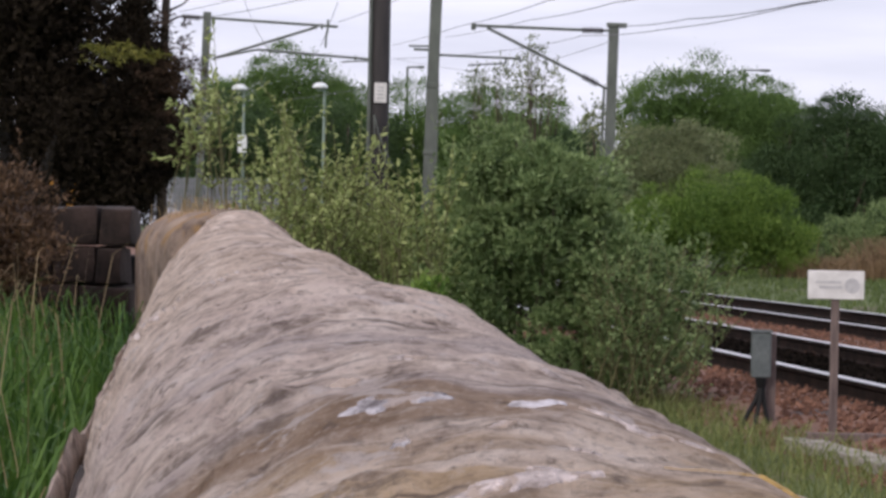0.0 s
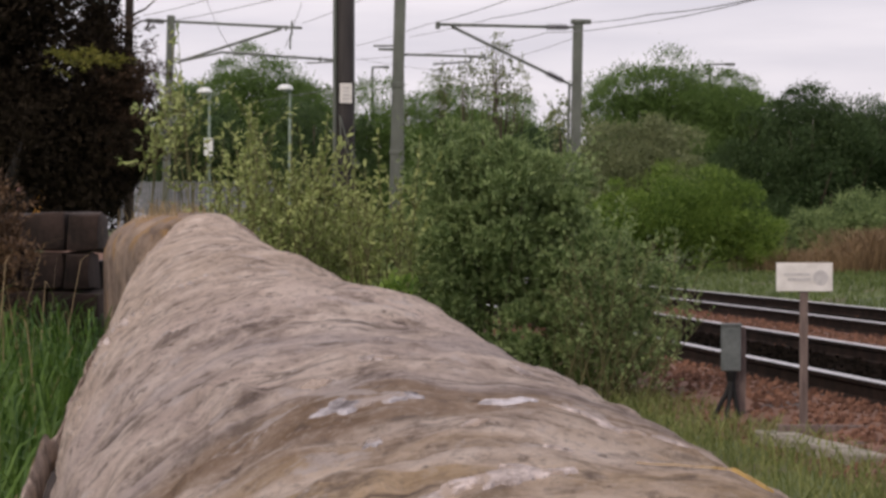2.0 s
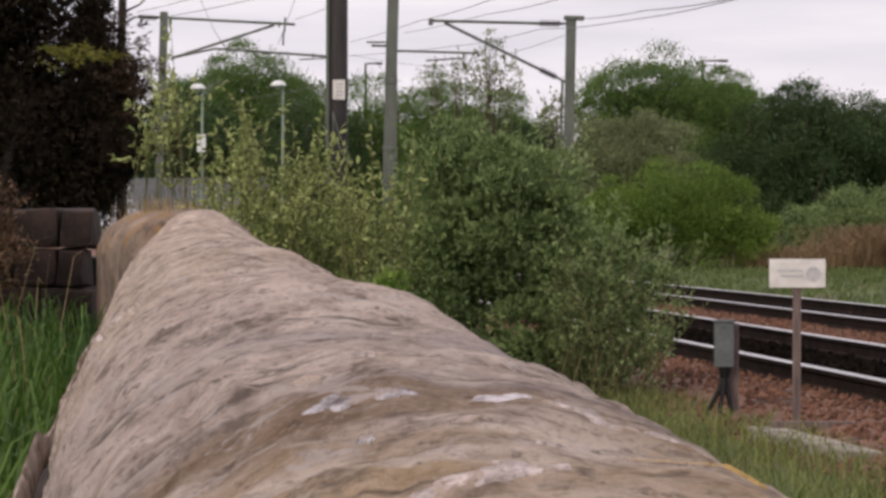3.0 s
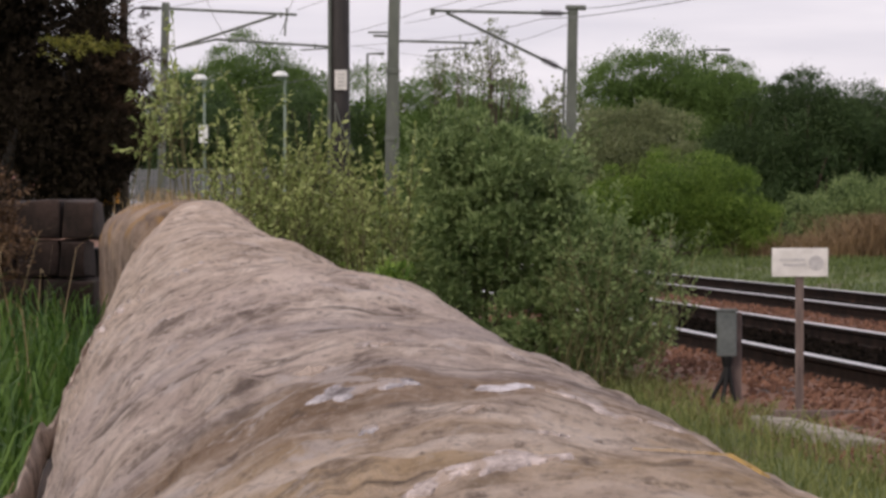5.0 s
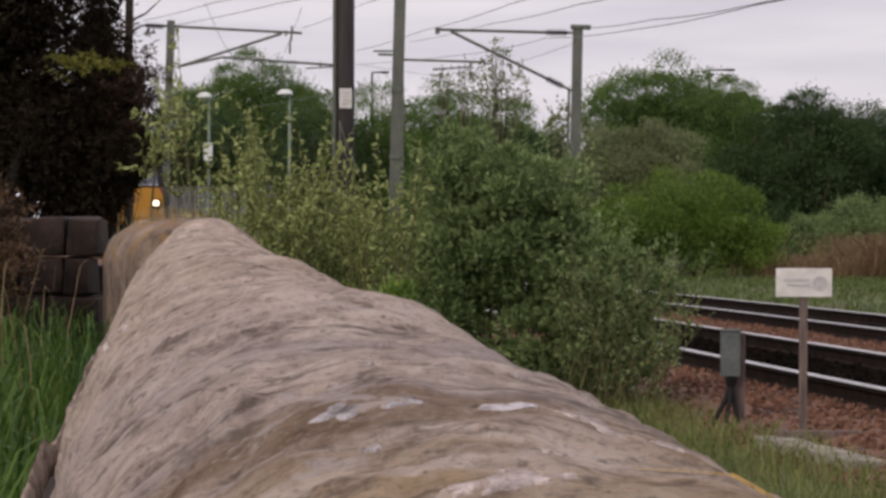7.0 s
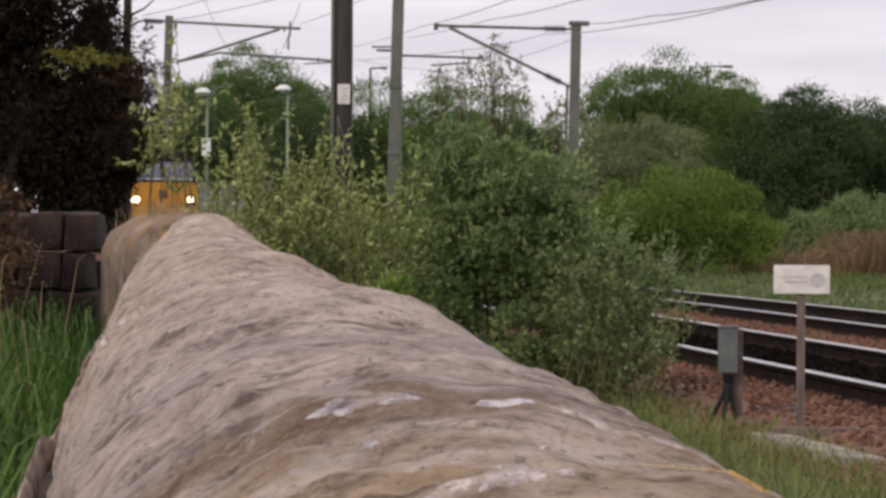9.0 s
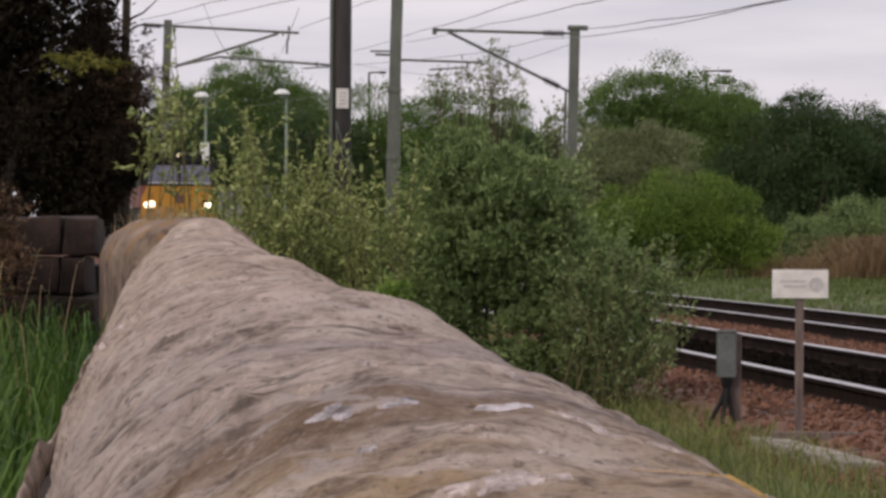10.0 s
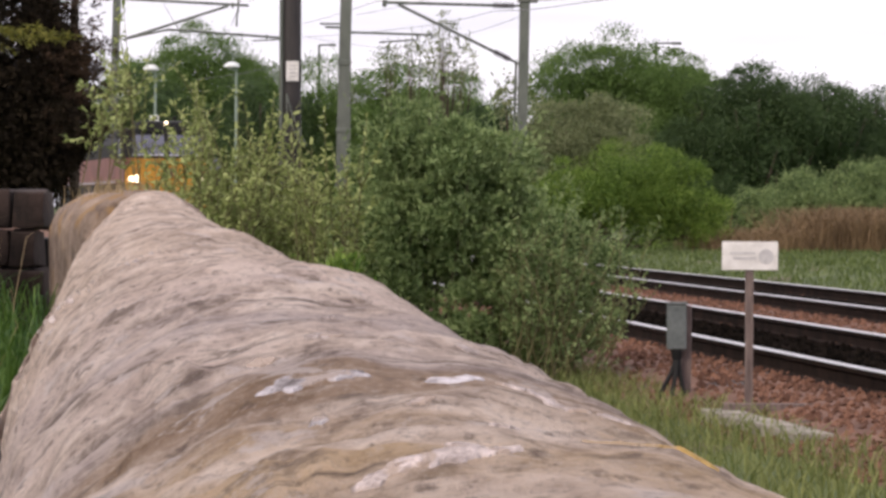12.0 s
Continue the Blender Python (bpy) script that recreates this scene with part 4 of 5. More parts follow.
    for k in range(17):
        a = np.array([0.62 + 0.034 * k, -1.0 + rng.normal(0, 0.06), 1.60 + 0.05 * math.sin(k * 0.8) + rng.normal(0, 0.02)])
        run = np.array([rng.uniform(0.12, 0.26), rng.normal(0, 0.05), rng.uniform(-0.07, 0.05)])
        for q in rng.random(30):
            tp.append(a + run * q + rng.normal(0, 0.011, 3) - np.array([0, 0, 0.05 * q * q]))
            td.append(run * 2 + rng.normal(0, 0.3, 3))
    tips = new("new_growth", leaves("new_growth", np.array(tp), np.array(td), 0.05, 0.014, M_CONIFER_TIP, rng))
    tips.parent = yew
    tagged(tips, "yellow-green new growth", kind="stuff")
    tp, td = [], []
    for k in range(120):
        a = np.array([1.22, -0.25, 1.25]) + rng.normal(0, 1, 3) * np.array([0.13, 0.15, 0.26])
        run = np.array([rng.uniform(0.05, 0.22), rng.normal(0, 0.08), rng.uniform(-0.12, 0.10)])
        for q in rng.random(36):
            tp.append(a + run * q + rng.normal(0, 0.012, 3))
            td.append(run * 2 + rng.normal(0, 0.3, 3))
    rim = new("withered_needles", leaves("withered_needles", np.array(tp), np.array(td), 0.05, 0.013, M_CONIFER_BROWN, rng))
    rim.parent = yew
    tagged(rim, "withered brown needles at the crown's rim", kind="stuff")
    st = thing("bare_trunk", pose(-3.0, 26, 0.7), "dark bare trunk beside the evergreen", "tree")
    bm = bmesh.new()
    path_tube(bm, [(0, 0, -0.3), (0.01, 0, 0.9), (0.0, 0, 1.8), (0.02, 0, 2.9)], [0.05, 0.045, 0.04, 0.036], 8)
    for q in range(12):
        z0 = rs.uniform(1.2, 2.8)
        x1 = rs.uniform(-0.3, 0.34)
        path_tube(bm, [(0, 0, z0), (x1 * 0.5, 0.05, z0 + 0.08), (x1, rs.uniform(-0.1, 0.1), z0 + rs.uniform(0.05, 0.3))], [0.014, 0.009, 0.004], 5)
    part("trunk", bm, M_BARK, st, smooth=True)
    plant("brown_hedge", (-1.53, 8.75, 0.52), [(0, 0, 0.34, 0.25, 0.2, 0.34), (-0.36, 0, 0.40, 0.3, 0.2, 0.36)], 12000, 0.026, 0.008, M_HEDGE, "brown withered shrub in front of the dark wall", "shrub", 15, 30, 0.12, 0.02)
    # beyond the tracks
    f = "trees beyond the tracks"
    plant("round_shrub", (5.6, 71, -0.1), [(0, 0, 1.3, 1.7, 1.2, 1.35), (1.2, 0, 1.1, 1.2, 1.0, 1.2), (-1.3, 0, 1.1, 1.1, 1.0, 1.1), (2.1, 0, 0.7, 0.7, 0.8, 0.8)], 46000, 0.075, 0.024, M_BRIGHT,
          "bright green rounded shrub on the far verge", "shrub", 21, 80, 0.45, 0.06, f)
    plant("grey_shrub", (5.3, 84, -0.1), [(0, 0, 2.4, 1.7, 1.4, 2.0), (1.0, 0, 2.8, 1.3, 1.2, 1.6), (-1.2, 0, 1.9, 1.2, 1.2, 1.7)], 34000, 0.085, 0.034, M_GREYLEAF, "grey-green shrub behind the bright shrub", "shrub", 22, 60, 0.5, 0.08, f)
    plant("broadleaf_tree", (6.6, 95, -0.1), [(0, 0, 4.55, 2.2, 2, 2.2), (-1.4, 0, 3.2, 1.5, 1.6, 2.4), (1.8, 0, 4.45, 1.8, 1.6, 2.0), (3.1, -0.3, 3.7, 1.5, 1.4, 2.2)], 66000, 0.10, 0.045, M_TREE, "rounded green tree behind the far verge", "tree", 23, 40, 0.2, 0.16, f)
    dark = [(9.0, 92.5, 5.75, 2.1), (10.5, 91, 5.35, 2.2), (11.8, 90, 5.35, 2.4), (13.2, 91, 5.05, 2.4), (14.8, 93, 4.95, 2.0), (16.2, 92, 3.9, 1.3)]
    for k, (x, y, h, r) in enumerate(dark):
        plant("broadleaf_tree", (x, y, -0.1), [(0, 0, h * 0.5, r, 1.6, h * 0.5), (-0.7, -0.4, h * 0.35, r, 1.5, h * 0.36), (0.5, 0, h * 0.75, r * 0.75, 1.3, h * 0.27)], 40000, 0.088, 0.04, M_TREE if k == 0 else M_TREE_DARK,
              "dense green tree behind the far verge", "tree", 30 + k, 60, 0.25, 0.14, f)
    for x, y, sd in ((11.0, 76, 25), (14.2, 77, 26)):
        plant("low_shrub", (x, y, -0.1), [(0, 0, 1.1, 1.3, 1, 1.1), (1.3, 0, 1.2, 1.2, 1, 1.1), (-1.3, 0, 0.8, 1.0, 1, 0.8)], 18000, 0.085, 0.03, M_WILLOW, "low blue-green scrub behind the reeds", "shrub", sd, 50, 0.35, 0.05, f)
    # far woods round the station
    plant("broadleaf_tree", (-10.4, 150, 0), [(0, 0, 6.6, 4.0, 3, 4.0), (-2.6, 0, 5.4, 3.0, 3, 3.6), (2.4, 0, 5.2, 2.8, 3, 3.6)], 80000, 0.125, 0.06, M_TREE, "rounded broadleaf tree behind the station", "tree", 41, 70, 0.6, 0.25, f)
    for k, (x, y, h, r, m) in enumerate(((-3.6, 140, 8.2, 3.0, M_TREE), (-0.2, 138, 8.3, 3.0, M_TREE), (2.6, 142, 7.6, 2.4, M_TREE), (-7.0, 138, 7.0, 3.0, M_TREE_DARK), (-13.0, 139, 7.6, 3.0, M_TREE_DARK), (-28.5, 142, 7.5, 3.5, M_TREE_DARK), (5.6, 128, 4.6, 1.8, M_TREE_DARK), (4.1, 131, 5.5, 2.0, M_TREE_DARK))):
        plant("broadleaf_tree", (x, y, 0), [(0, 0, h * 0.62, r, 2.4, h * 0.38), (-1.1, 0, h * 0.36, r, 2.2, h * 0.36), (1.2, 0, h * 0.45, r * 0.9, 2.2, h * 0.4)], 40000, 0.125, 0.06, m, "broadleaf tree in the wood beyond the railway", "tree", 50 + k, 50, 0.7, 0.2, f)
    plant("sparse_tree", (2.1, 132, 0), [(0, 0, 8.9, 0.55, 0.6, 1.3), (-0.35, 0, 7.6, 0.6, 0.6, 0.9), (0.8, 0, 7.7, 0.6, 0.6, 0.9)], 900, 0.17, 0.08, M_GREYLEAF, "thin half-bare tree standing above the wood", "tree", 61, 16, 1.0, 0.12, f, limbs=26, core=0)
    for x, h, sd in ((-0.6, 8.0, 63), (0.55, 8.2, 64)):
        plant("sparse_tree", (x, 134, 0), [(0, 0, h, 0.5, 0.5, 0.6)], 150, 0.17, 0.08, M_GREYLEAF, "thin twiggy treetop showing above the wood", "tree", sd, 8, 0.7, 0.07, f, limbs=14, core=0)
    plant("sparse_tree", (4.9, 120, 0), [(0, 0, 5.2, 0.9, 0.9, 1.2)], 620, 0.22, 0.1, M_GREYLEAF, "thin grey tree beside the far mast", "tree", 62, 10, 0.7, 0.1, f, limbs=16, core=0)


build_plants()


# ---- overhead line ----
def along(y, bx, bz):
    """A point at the distance y, from its bearing and height in thousandths of that distance."""
    return Vector((y * bx / 1000, y, 1.0 + y * bz / 1000))


def h_beam(bm, height, w, d, web=0.02, z0=-0.4):
    box(bm, (-w / 2, -d / 2, z0), (w / 2, -d / 2 + web, height), 0.002)
    box(bm, (-w / 2, d / 2 - web, z0), (w / 2, d / 2, height), 0.002)
    box(bm, (-web / 2, -d / 2 + web, z0), (web / 2, d / 2 - web, height))
    return bm


def insulator(bm, a, b, r):
    a, b = Vector(a), Vector(b)
    n = 7
    for k in range(n):
        p, q = a.lerp(b, k / n), a.lerp(b, (k + 0.55) / n)
        tube(bm, p, q, r, r * 0.75, 10)
    tube(bm, a, b, r * 0.45, None, 8)
    return bm


def mast(base, height, w, lean, label):
    m = thing("overhead_mast", pose(*base, 0, lean, 0), label, "railway mast", "overhead line masts")
    part("post", h_beam(bmesh.new(), height, w, w), M_STEEL, m)
    part("footing", box(bmesh.new(), (-0.35, -0.35, -0.5), (0.35, 0.35, -0.05), 0.03), M_CONCRETE, m)
    return m


def build_masts():
    # far side mast with its cantilever over the far track
    a = mast((2.78, 66, -0.2), 6.08, 0.23, 1.0, "grey steel mast with a cantilever arm over the far track")
    s = 66 / 5000
    z = lambda py: 1.2 + (408 - py) * s
    x = lambda px: (px - 1000) * s
    part("cap", box(bmesh.new(), (-0.17, -0.15, 6.0), (0.30, 0.15, 6.1), 0.02), M_STEEL, a)
    part("arm", tube(bmesh.new(), (x(752), 0, z(50)), (x(948), 0, z(51)), 0.035), M_STEEL, a)
    part("arm_insulator", insulator(bmesh.new(), (x(945), 0, z(51)), (x(982), 0, z(51)), 0.085), M_INSUL, a, "dark ribbed insulator")
    part("arm_bracket", tube(bmesh.new(), (x(980), 0, z(51)), (0, 0, z(50)), 0.03), M_STEEL, a)
    part("strut", tube(bmesh.new(), (x(776), 0, z(53)), (x(950), 0, z(134)), 0.035), M_STEEL, a)
    part("strut_insulator", insulator(bmesh.new(), (x(948), 0, z(133)), (x(976), 0, z(146)), 0.085), M_INSUL, a, "dark ribbed insulator")
    part("strut_bracket", tube(bmesh.new(), (x(974), 0, z(145)), (0, 0, z(157)), 0.03), M_STEEL, a)
    part("wire_clamp", box(bmesh.new(), (x(748), -0.05, z(58)), (x(756), 0.05, z(46)), 0.01), M_STEEL, a)
    part("down_pipe", tube(bmesh.new(), (-0.18, -0.1, 0), (-0.18, -0.1, z(150)), 0.03), M_STEEL, a)
    # near side mast
    b = mast((-0.795, 36, -0.25), 7.4, 0.145, 1.4, "grey steel mast standing behind the shrubs")
    part("band", box(bmesh.new(), (-0.085, -0.085, 3.05), (0.085, 0.085, 3.12), 0.01), M_STEEL, b)
    part("band", box(bmesh.new(), (-0.085, -0.085, 2.2), (0.085, 0.085, 2.25), 0.01), M_STEEL, b)
    part("side_lug", box(bmesh.new(), (-0.26, -0.02, 3.52), (-0.07, 0.02, 3.55), 0.005), M_STEEL, b)
    # far mast whose arms show beside the near one
    s2 = 118 / 5000
    c = mast((-2.2, 118, 0), 8.6, 0.2, 0.0, "distant steel mast with a level arm")
    for name, p, q, y0, y1, r in (("arm", 690, 838, 99, 103, 0.05), ("arm", 640, 690, 84, 84, 0.04), ("registration_arm", 745, 812, 116, 112, 0.035), ("drop_bracket", 812, 812, 103, 113, 0.04), ("drop_bracket", 836, 838, 98, 110, 0.05)):
        part(name, tube(bmesh.new(), ((p - 690) * s2, 0, 1 + (408 - y0) * s2), ((q - 690) * s2, 0, 1 + (408 - y1) * s2), r), M_STEEL, c)
    # left mast with a long twin-track cantilever
    s3 = 116 / 5000
    d = mast((-11.9, 116, 0), 9.75, 0.30, 1.6, "tall steel mast with a twin cantilever beside the fence")
    zz = lambda py: 1 + (408 - py) * s3
    xx = lambda px: (px - 274) * s3
    part("arm", tube(bmesh.new(), (xx(228), 0, zz(40)), (xx(506), 0, zz(46)), 0.055), M_STEEL, d)
    part("strut", tube(bmesh.new(), (xx(290), 0, zz(112)), (xx(470), 0, zz(48)), 0.055), M_STEEL, d)
    part("lower_arm", tube(bmesh.new(), (xx(290), 0, zz(112)), (xx(366), 0, zz(93)), 0.045), M_STEEL, d)
    part("lower_arm", tube(bmesh.new(), (xx(366), 0, zz(93)), (xx(568), 0, zz(101)), 0.05), M_STEEL, d)
    part("arm_insulator", insulator(bmesh.new(), (xx(232), 0, zz(41)), (xx(262), 0, zz(42)), 0.12), M_INSUL, d)
    for px, y0, y1 in ((488, 34, 60), (478, 42, 52), (540, 96, 104), (564, 96, 108), (486, 60, 84)):
        part("drop_bracket", tube(bmesh.new(), (xx(px), 0, zz(y0)), (xx(px), 0, zz(y1)), 0.04), M_STEEL, d)
    part("registration_arm", tube(bmesh.new(), (xx(516), 0, zz(108)), (xx(562), 0, zz(104)), 0.03), M_STEEL, d)


def wire(pts, r, label):
    """A sagging wire through points given as (distance, bearing, height)."""
    cu = bpy.data.curves.new("overhead_wire", "CURVE")
    cu.dimensions, cu.bevel_depth, cu.bevel_resolution = "3D", r * 0.75, 2
    sp = cu.splines.new("POLY")
    out = []
    for (p, q) in zip(pts, pts[1:]):
        a, b = along(*p), along(*q)
        for k in range(8):
            v = a.lerp(b, k / 8)
            v.z -= 0.04 * math.sin(math.pi * k / 8)
            out.append(v)
    out.append(along(*pts[-1]))
    sp.points.add(len(out) - 1)
    for p, v in zip(sp.points, out):
        p.co = (*v, 1)
    cu.materials.append(M_WIRE)
    tagged(new("overhead_wire", cu), label, "wire", "overhead line wires")


def build_wires():
    lab = "thin grey overhead wire above the tracks"
    rows = [
        ([(110, -34.8, 64.8), (75, -10.6, 72.2), (52, 20, 81.6), (40, 52, 94)], 0.012),
        ([(105, -15.8, 68), (72, 14, 74.8), (50, 44.2, 81.6), (40, 66, 88)], 0.012),
        ([(110, -34.8, 60), (88, 8.4, 64.2), (66, 32.6, 69.6), (54, 63.2, 72.6), (42, 107.2, 81.6), (34, 150, 93)], 0.011),
        ([(66, 45.6, 73.2), (54, 70, 76.2), (42, 107.2, 82), (34, 150, 94)], 0.012),
        ([(118, -110, 75.4), (95, -85.8, 81.6), (80, -70, 86)], 0.018),
        ([(118, -98.8, 73.8), (95, -62.2, 81.6), (80, -40, 87)], 0.018),
        ([(116, -53.8, 72.8), (95, -31.8, 81.6), (80, -16, 88)], 0.016),
        ([(118, -33, 60), (110, -4, 56), (90, 18, 60), (66, 43, 68)], 0.010),
        ([(120, -88, 81.6), (116, -83, 70), (116, -78, 62)], 0.016),
        ([(116, -54, 80), (116, -57, 72), (116, -60, 64)], 0.016),
        ([(116, -72, 44.8), (110, -40, 50.4), (105, -30, 52)], 0.014),
    ]
    for pts, r in rows:
        wire(pts, r, lab)


def build_pole():
    p = thing("timber_pole", pose(-1.18, 30, -0.25), "dark tarred pole with a small white plate", "pole")
    bm = bmesh.new()
    tube(bm, (0.02, 0, -0.4), (0.02, 0, 4.05), 0.105, 0.10, 16)
    part("shaft", bm, M_POLE, p, smooth=True)
    part("cap", tube(bmesh.new(), (0.02, 0, 4.05), (0.02, 0, 4.12), 0.13, 0.11, 16), M_POLE, p)
    part("conduit", tube(bmesh.new(), (-0.085, -0.06, 0), (-0.085, -0.06, 4.0), 0.022), M_STEEL, p)
    pl = part("plate", box(bmesh.new(), (-0.032, -0.118, 2.58), (0.098, -0.108, 2.79), 0.003), M_WHITE, p, "small white enamel plate")
    for k in range(4):
        part("text_bar", box(bmesh.new(), (0.0, -0.121, 2.62 + 0.038 * k), (0.07, -0.1175, 2.635 + 0.038 * k)), M_INK, pl)
    for x0, x1 in ((0.04, 0.16), (-0.02, 0.11)):
        bm = bmesh.new()
        path_tube(bm, [(-0.03, -0.12, 2.45), (x0, -0.15, 2.2), (x1, -0.17, 1.95), (x1 + 0.03, -0.17, 1.9)], [0.008] * 4, 6)
        part("loose_cable", bm, M_STEEL, p)


def build_lamps():
    def lamp(x, y, h):
        l = thing("platform_lamp", pose(x, y, 0), "pale green platform lamp with a white canopy", "lamp post", "platform lamps")
        part("column", tube(bmesh.new(), (0.2, 0, 0), (0.2, 0, h + 0.02), 0.075, 0.055, 12), M_LAMPGREEN, l)
        bm = bmesh.new()
        tube(bm, (0, 0, h - 0.03), (0, 0, h + 0.08), 0.36, 0.33, 20)
        tube(bm, (0, 0, h + 0.08), (0, 0, h + 0.20), 0.33, 0.16, 20)
        part("canopy", bm, M_LAMPTOP, l, "white domed canopy")
        part("diffuser", tube(bmesh.new(), (0.05, 0, h - 0.17), (0.05, 0, h - 0.03), 0.20, 0.27, 16), M_LAMPGREEN, l)
        return l
    lamp(-11.3, 128, 7.2)
    lamp(-7.65, 128, 7.35)
    s = thing("name_board", pose(-11.10, 127.6, 0), "small pale board on the lamp column", "sign")
    part("board", box(bmesh.new(), (-0.2, -0.03, 4.3), (0.2, 0.0, 5.1), 0.01), M_LAMPTOP, s)
    part("post", tube(bmesh.new(), (0, 0.03, 0), (0, 0.03, 5.0), 0.04), M_LAMPGREEN, s)
    for bx, bz, y, w in ((90.2, 58.4, 150, 9.0), (-29.0, 57.2, 150, 6.0)):
        c = along(y, bx, 0)
        st = thing("street_lamp", pose(c.x, y, 0), "distant street lamp with a level arm", "street lamp", "street lamps")
        h = 1 + y * bz / 1000
        part("column", tube(bmesh.new(), (0, 0, 0), (0, 0, h), 0.09, 0.06, 8), M_STEEL, st)
        part("arm", tube(bmesh.new(), (0, 0, h), (w * 0.15 * 0.6, 0, h + 0.02), 0.05), M_STEEL, st)
        part("lantern", box(bmesh.new(), (w * 0.09, -0.12, h - 0.06), (w * 0.15, 0.12, h + 0.08), 0.03), M_STEEL, st)


def build_fence():
    f = thing("palisade_fence", pose(0, 132, 0), "grey steel palisade fence along the station", "fence")
    x0, x1, top = -15.6, -8.4, 3.22
    pale = mesh("pale", box(bmesh.new(), (-0.045, -0.012, 0.05), (0.045, 0.012, top - 0.02), 0.004), M_FENCE)
    k = 0
    x = x0
    while x < x1:
        o = new("pale", pale)
        o.parent, o.location = f, (x, 0, 0.02 * math.sin(k * 1.7))
        x += 0.13
        k += 1
    for z in (0.5, 2.75):
        part("rail", box(bmesh.new(), (x0, 0.014, z), (x1, 0.06, z + 0.07)), M_FENCE, f)
    x = x0 + 0.4
    while x < x1:
        part("post", box(bmesh.new(), (x, 0.062, -0.3), (x + 0.10, 0.16, top + 0.04), 0.005), M_FENCE, f)
        x += 2.2


def build_trackside():
    # lineside sign
    s = thing("lineside_sign", pose(2.08, 16.8, -0.25), "white lineside sign on a slim weathered post", "sign")
    part("post", box(bmesh.new(), (-0.024, -0.012, -0.2), (0.024, 0.02, 1.05), 0.004), M_WOODPOST, s)
    pl = part("plate", box(bmesh.new(), (-0.167, -0.026, 0.885), (0.167, -0.014, 1.055), 0.004), M_WHITE, s, "faded white enamel plate")
    for z, x0, x1 in ((0.985, -0.12, 0.03), (0.955, -0.10, 0.04)):
        part("text_bar", box(bmesh.new(), (x0, -0.0285, z - 0.007), (x1, -0.0255, z + 0.008)), M_INK, pl)
    bm = bmesh.new()
    bmesh.ops.create_circle(bm, cap_ends=True, segments=20, radius=0.045, matrix=Matrix.Translation((0.095, -0.0285, 0.965)) @ Matrix.Rotation(radians(90), 4, "X"))
    bmesh.ops.solidify(bm, geom=bm.faces[:], thickness=0.002)
    part("symbol", bm, M_INK, pl)
    # cable junction box on its stake
    j = thing("junction_box", pose(1.80, 18.3, -0.26), "grey cable junction box on a weathered stake", "junction box")
    part("stake", box(bmesh.new(), (0.03, 0.03, -0.2), (0.095, 0.09, 0.63), 0.006), M_WOODPOST, j)
    b = part("box", box(bmesh.new(), (-0.070, -0.05, 0.345), (0.055, 0.028, 0.645), 0.012), M_BOX, j, "grey painted steel box")
    part("lid", box(bmesh.new(), (-0.077, -0.058, 0.638), (0.062, 0.03, 0.655), 0.006), M_BOX, b)
    part("cable_gland", tube(bmesh.new(), (-0.005, -0.015, 0.28), (-0.005, -0.015, 0.35), 0.03, 0.04, 10), M_DARK, j)
    for x1, y1 in ((-0.16, -0.1), (-0.06, -0.14), (0.05, -0.08)):
        bm = bmesh.new()
        path_tube(bm, [(0, -0.015, 0.31), (x1 * 0.25, y1 * 0.4, 0.20), (x1 * 0.7, y1 * 0.8, 0.07), (x1, y1, -0.06)], [0.017, 0.017, 0.016, 0.016], 7)
        part("cable", bm, M_DARK, j, "black cable tail")
    # concrete cable trough lids in the grass
    tr = thing("cable_trough", pose(2.04, 15.65, -0.195, 0, 0, 10), "lichened concrete cable trough lids in the grass", "cable trough")
    for k in range(4):
        o = part("lid", box(bmesh.new(), (-0.1, -0.22, -0.06), (0.1, 0.22, 0.015), 0.012), M_CONCRETE, tr)
        o.location = (0.005 * (-1) ** k, -0.62 + 0.46 * k, 0.004 * (k % 2))
    bd = thing("edging_board", pose(2.14, 16.5, -0.150), "weathered wooden edging board on the ballast edge", "board")
    part("plank", box(bmesh.new(), (-0.25, -0.03, -0.10), (0.25, 0.03, 0.012), 0.006), M_WOODPOST, bd)


build_masts()
build_wires()
build_pole()
build_lamps()
build_fence()
build_trackside()


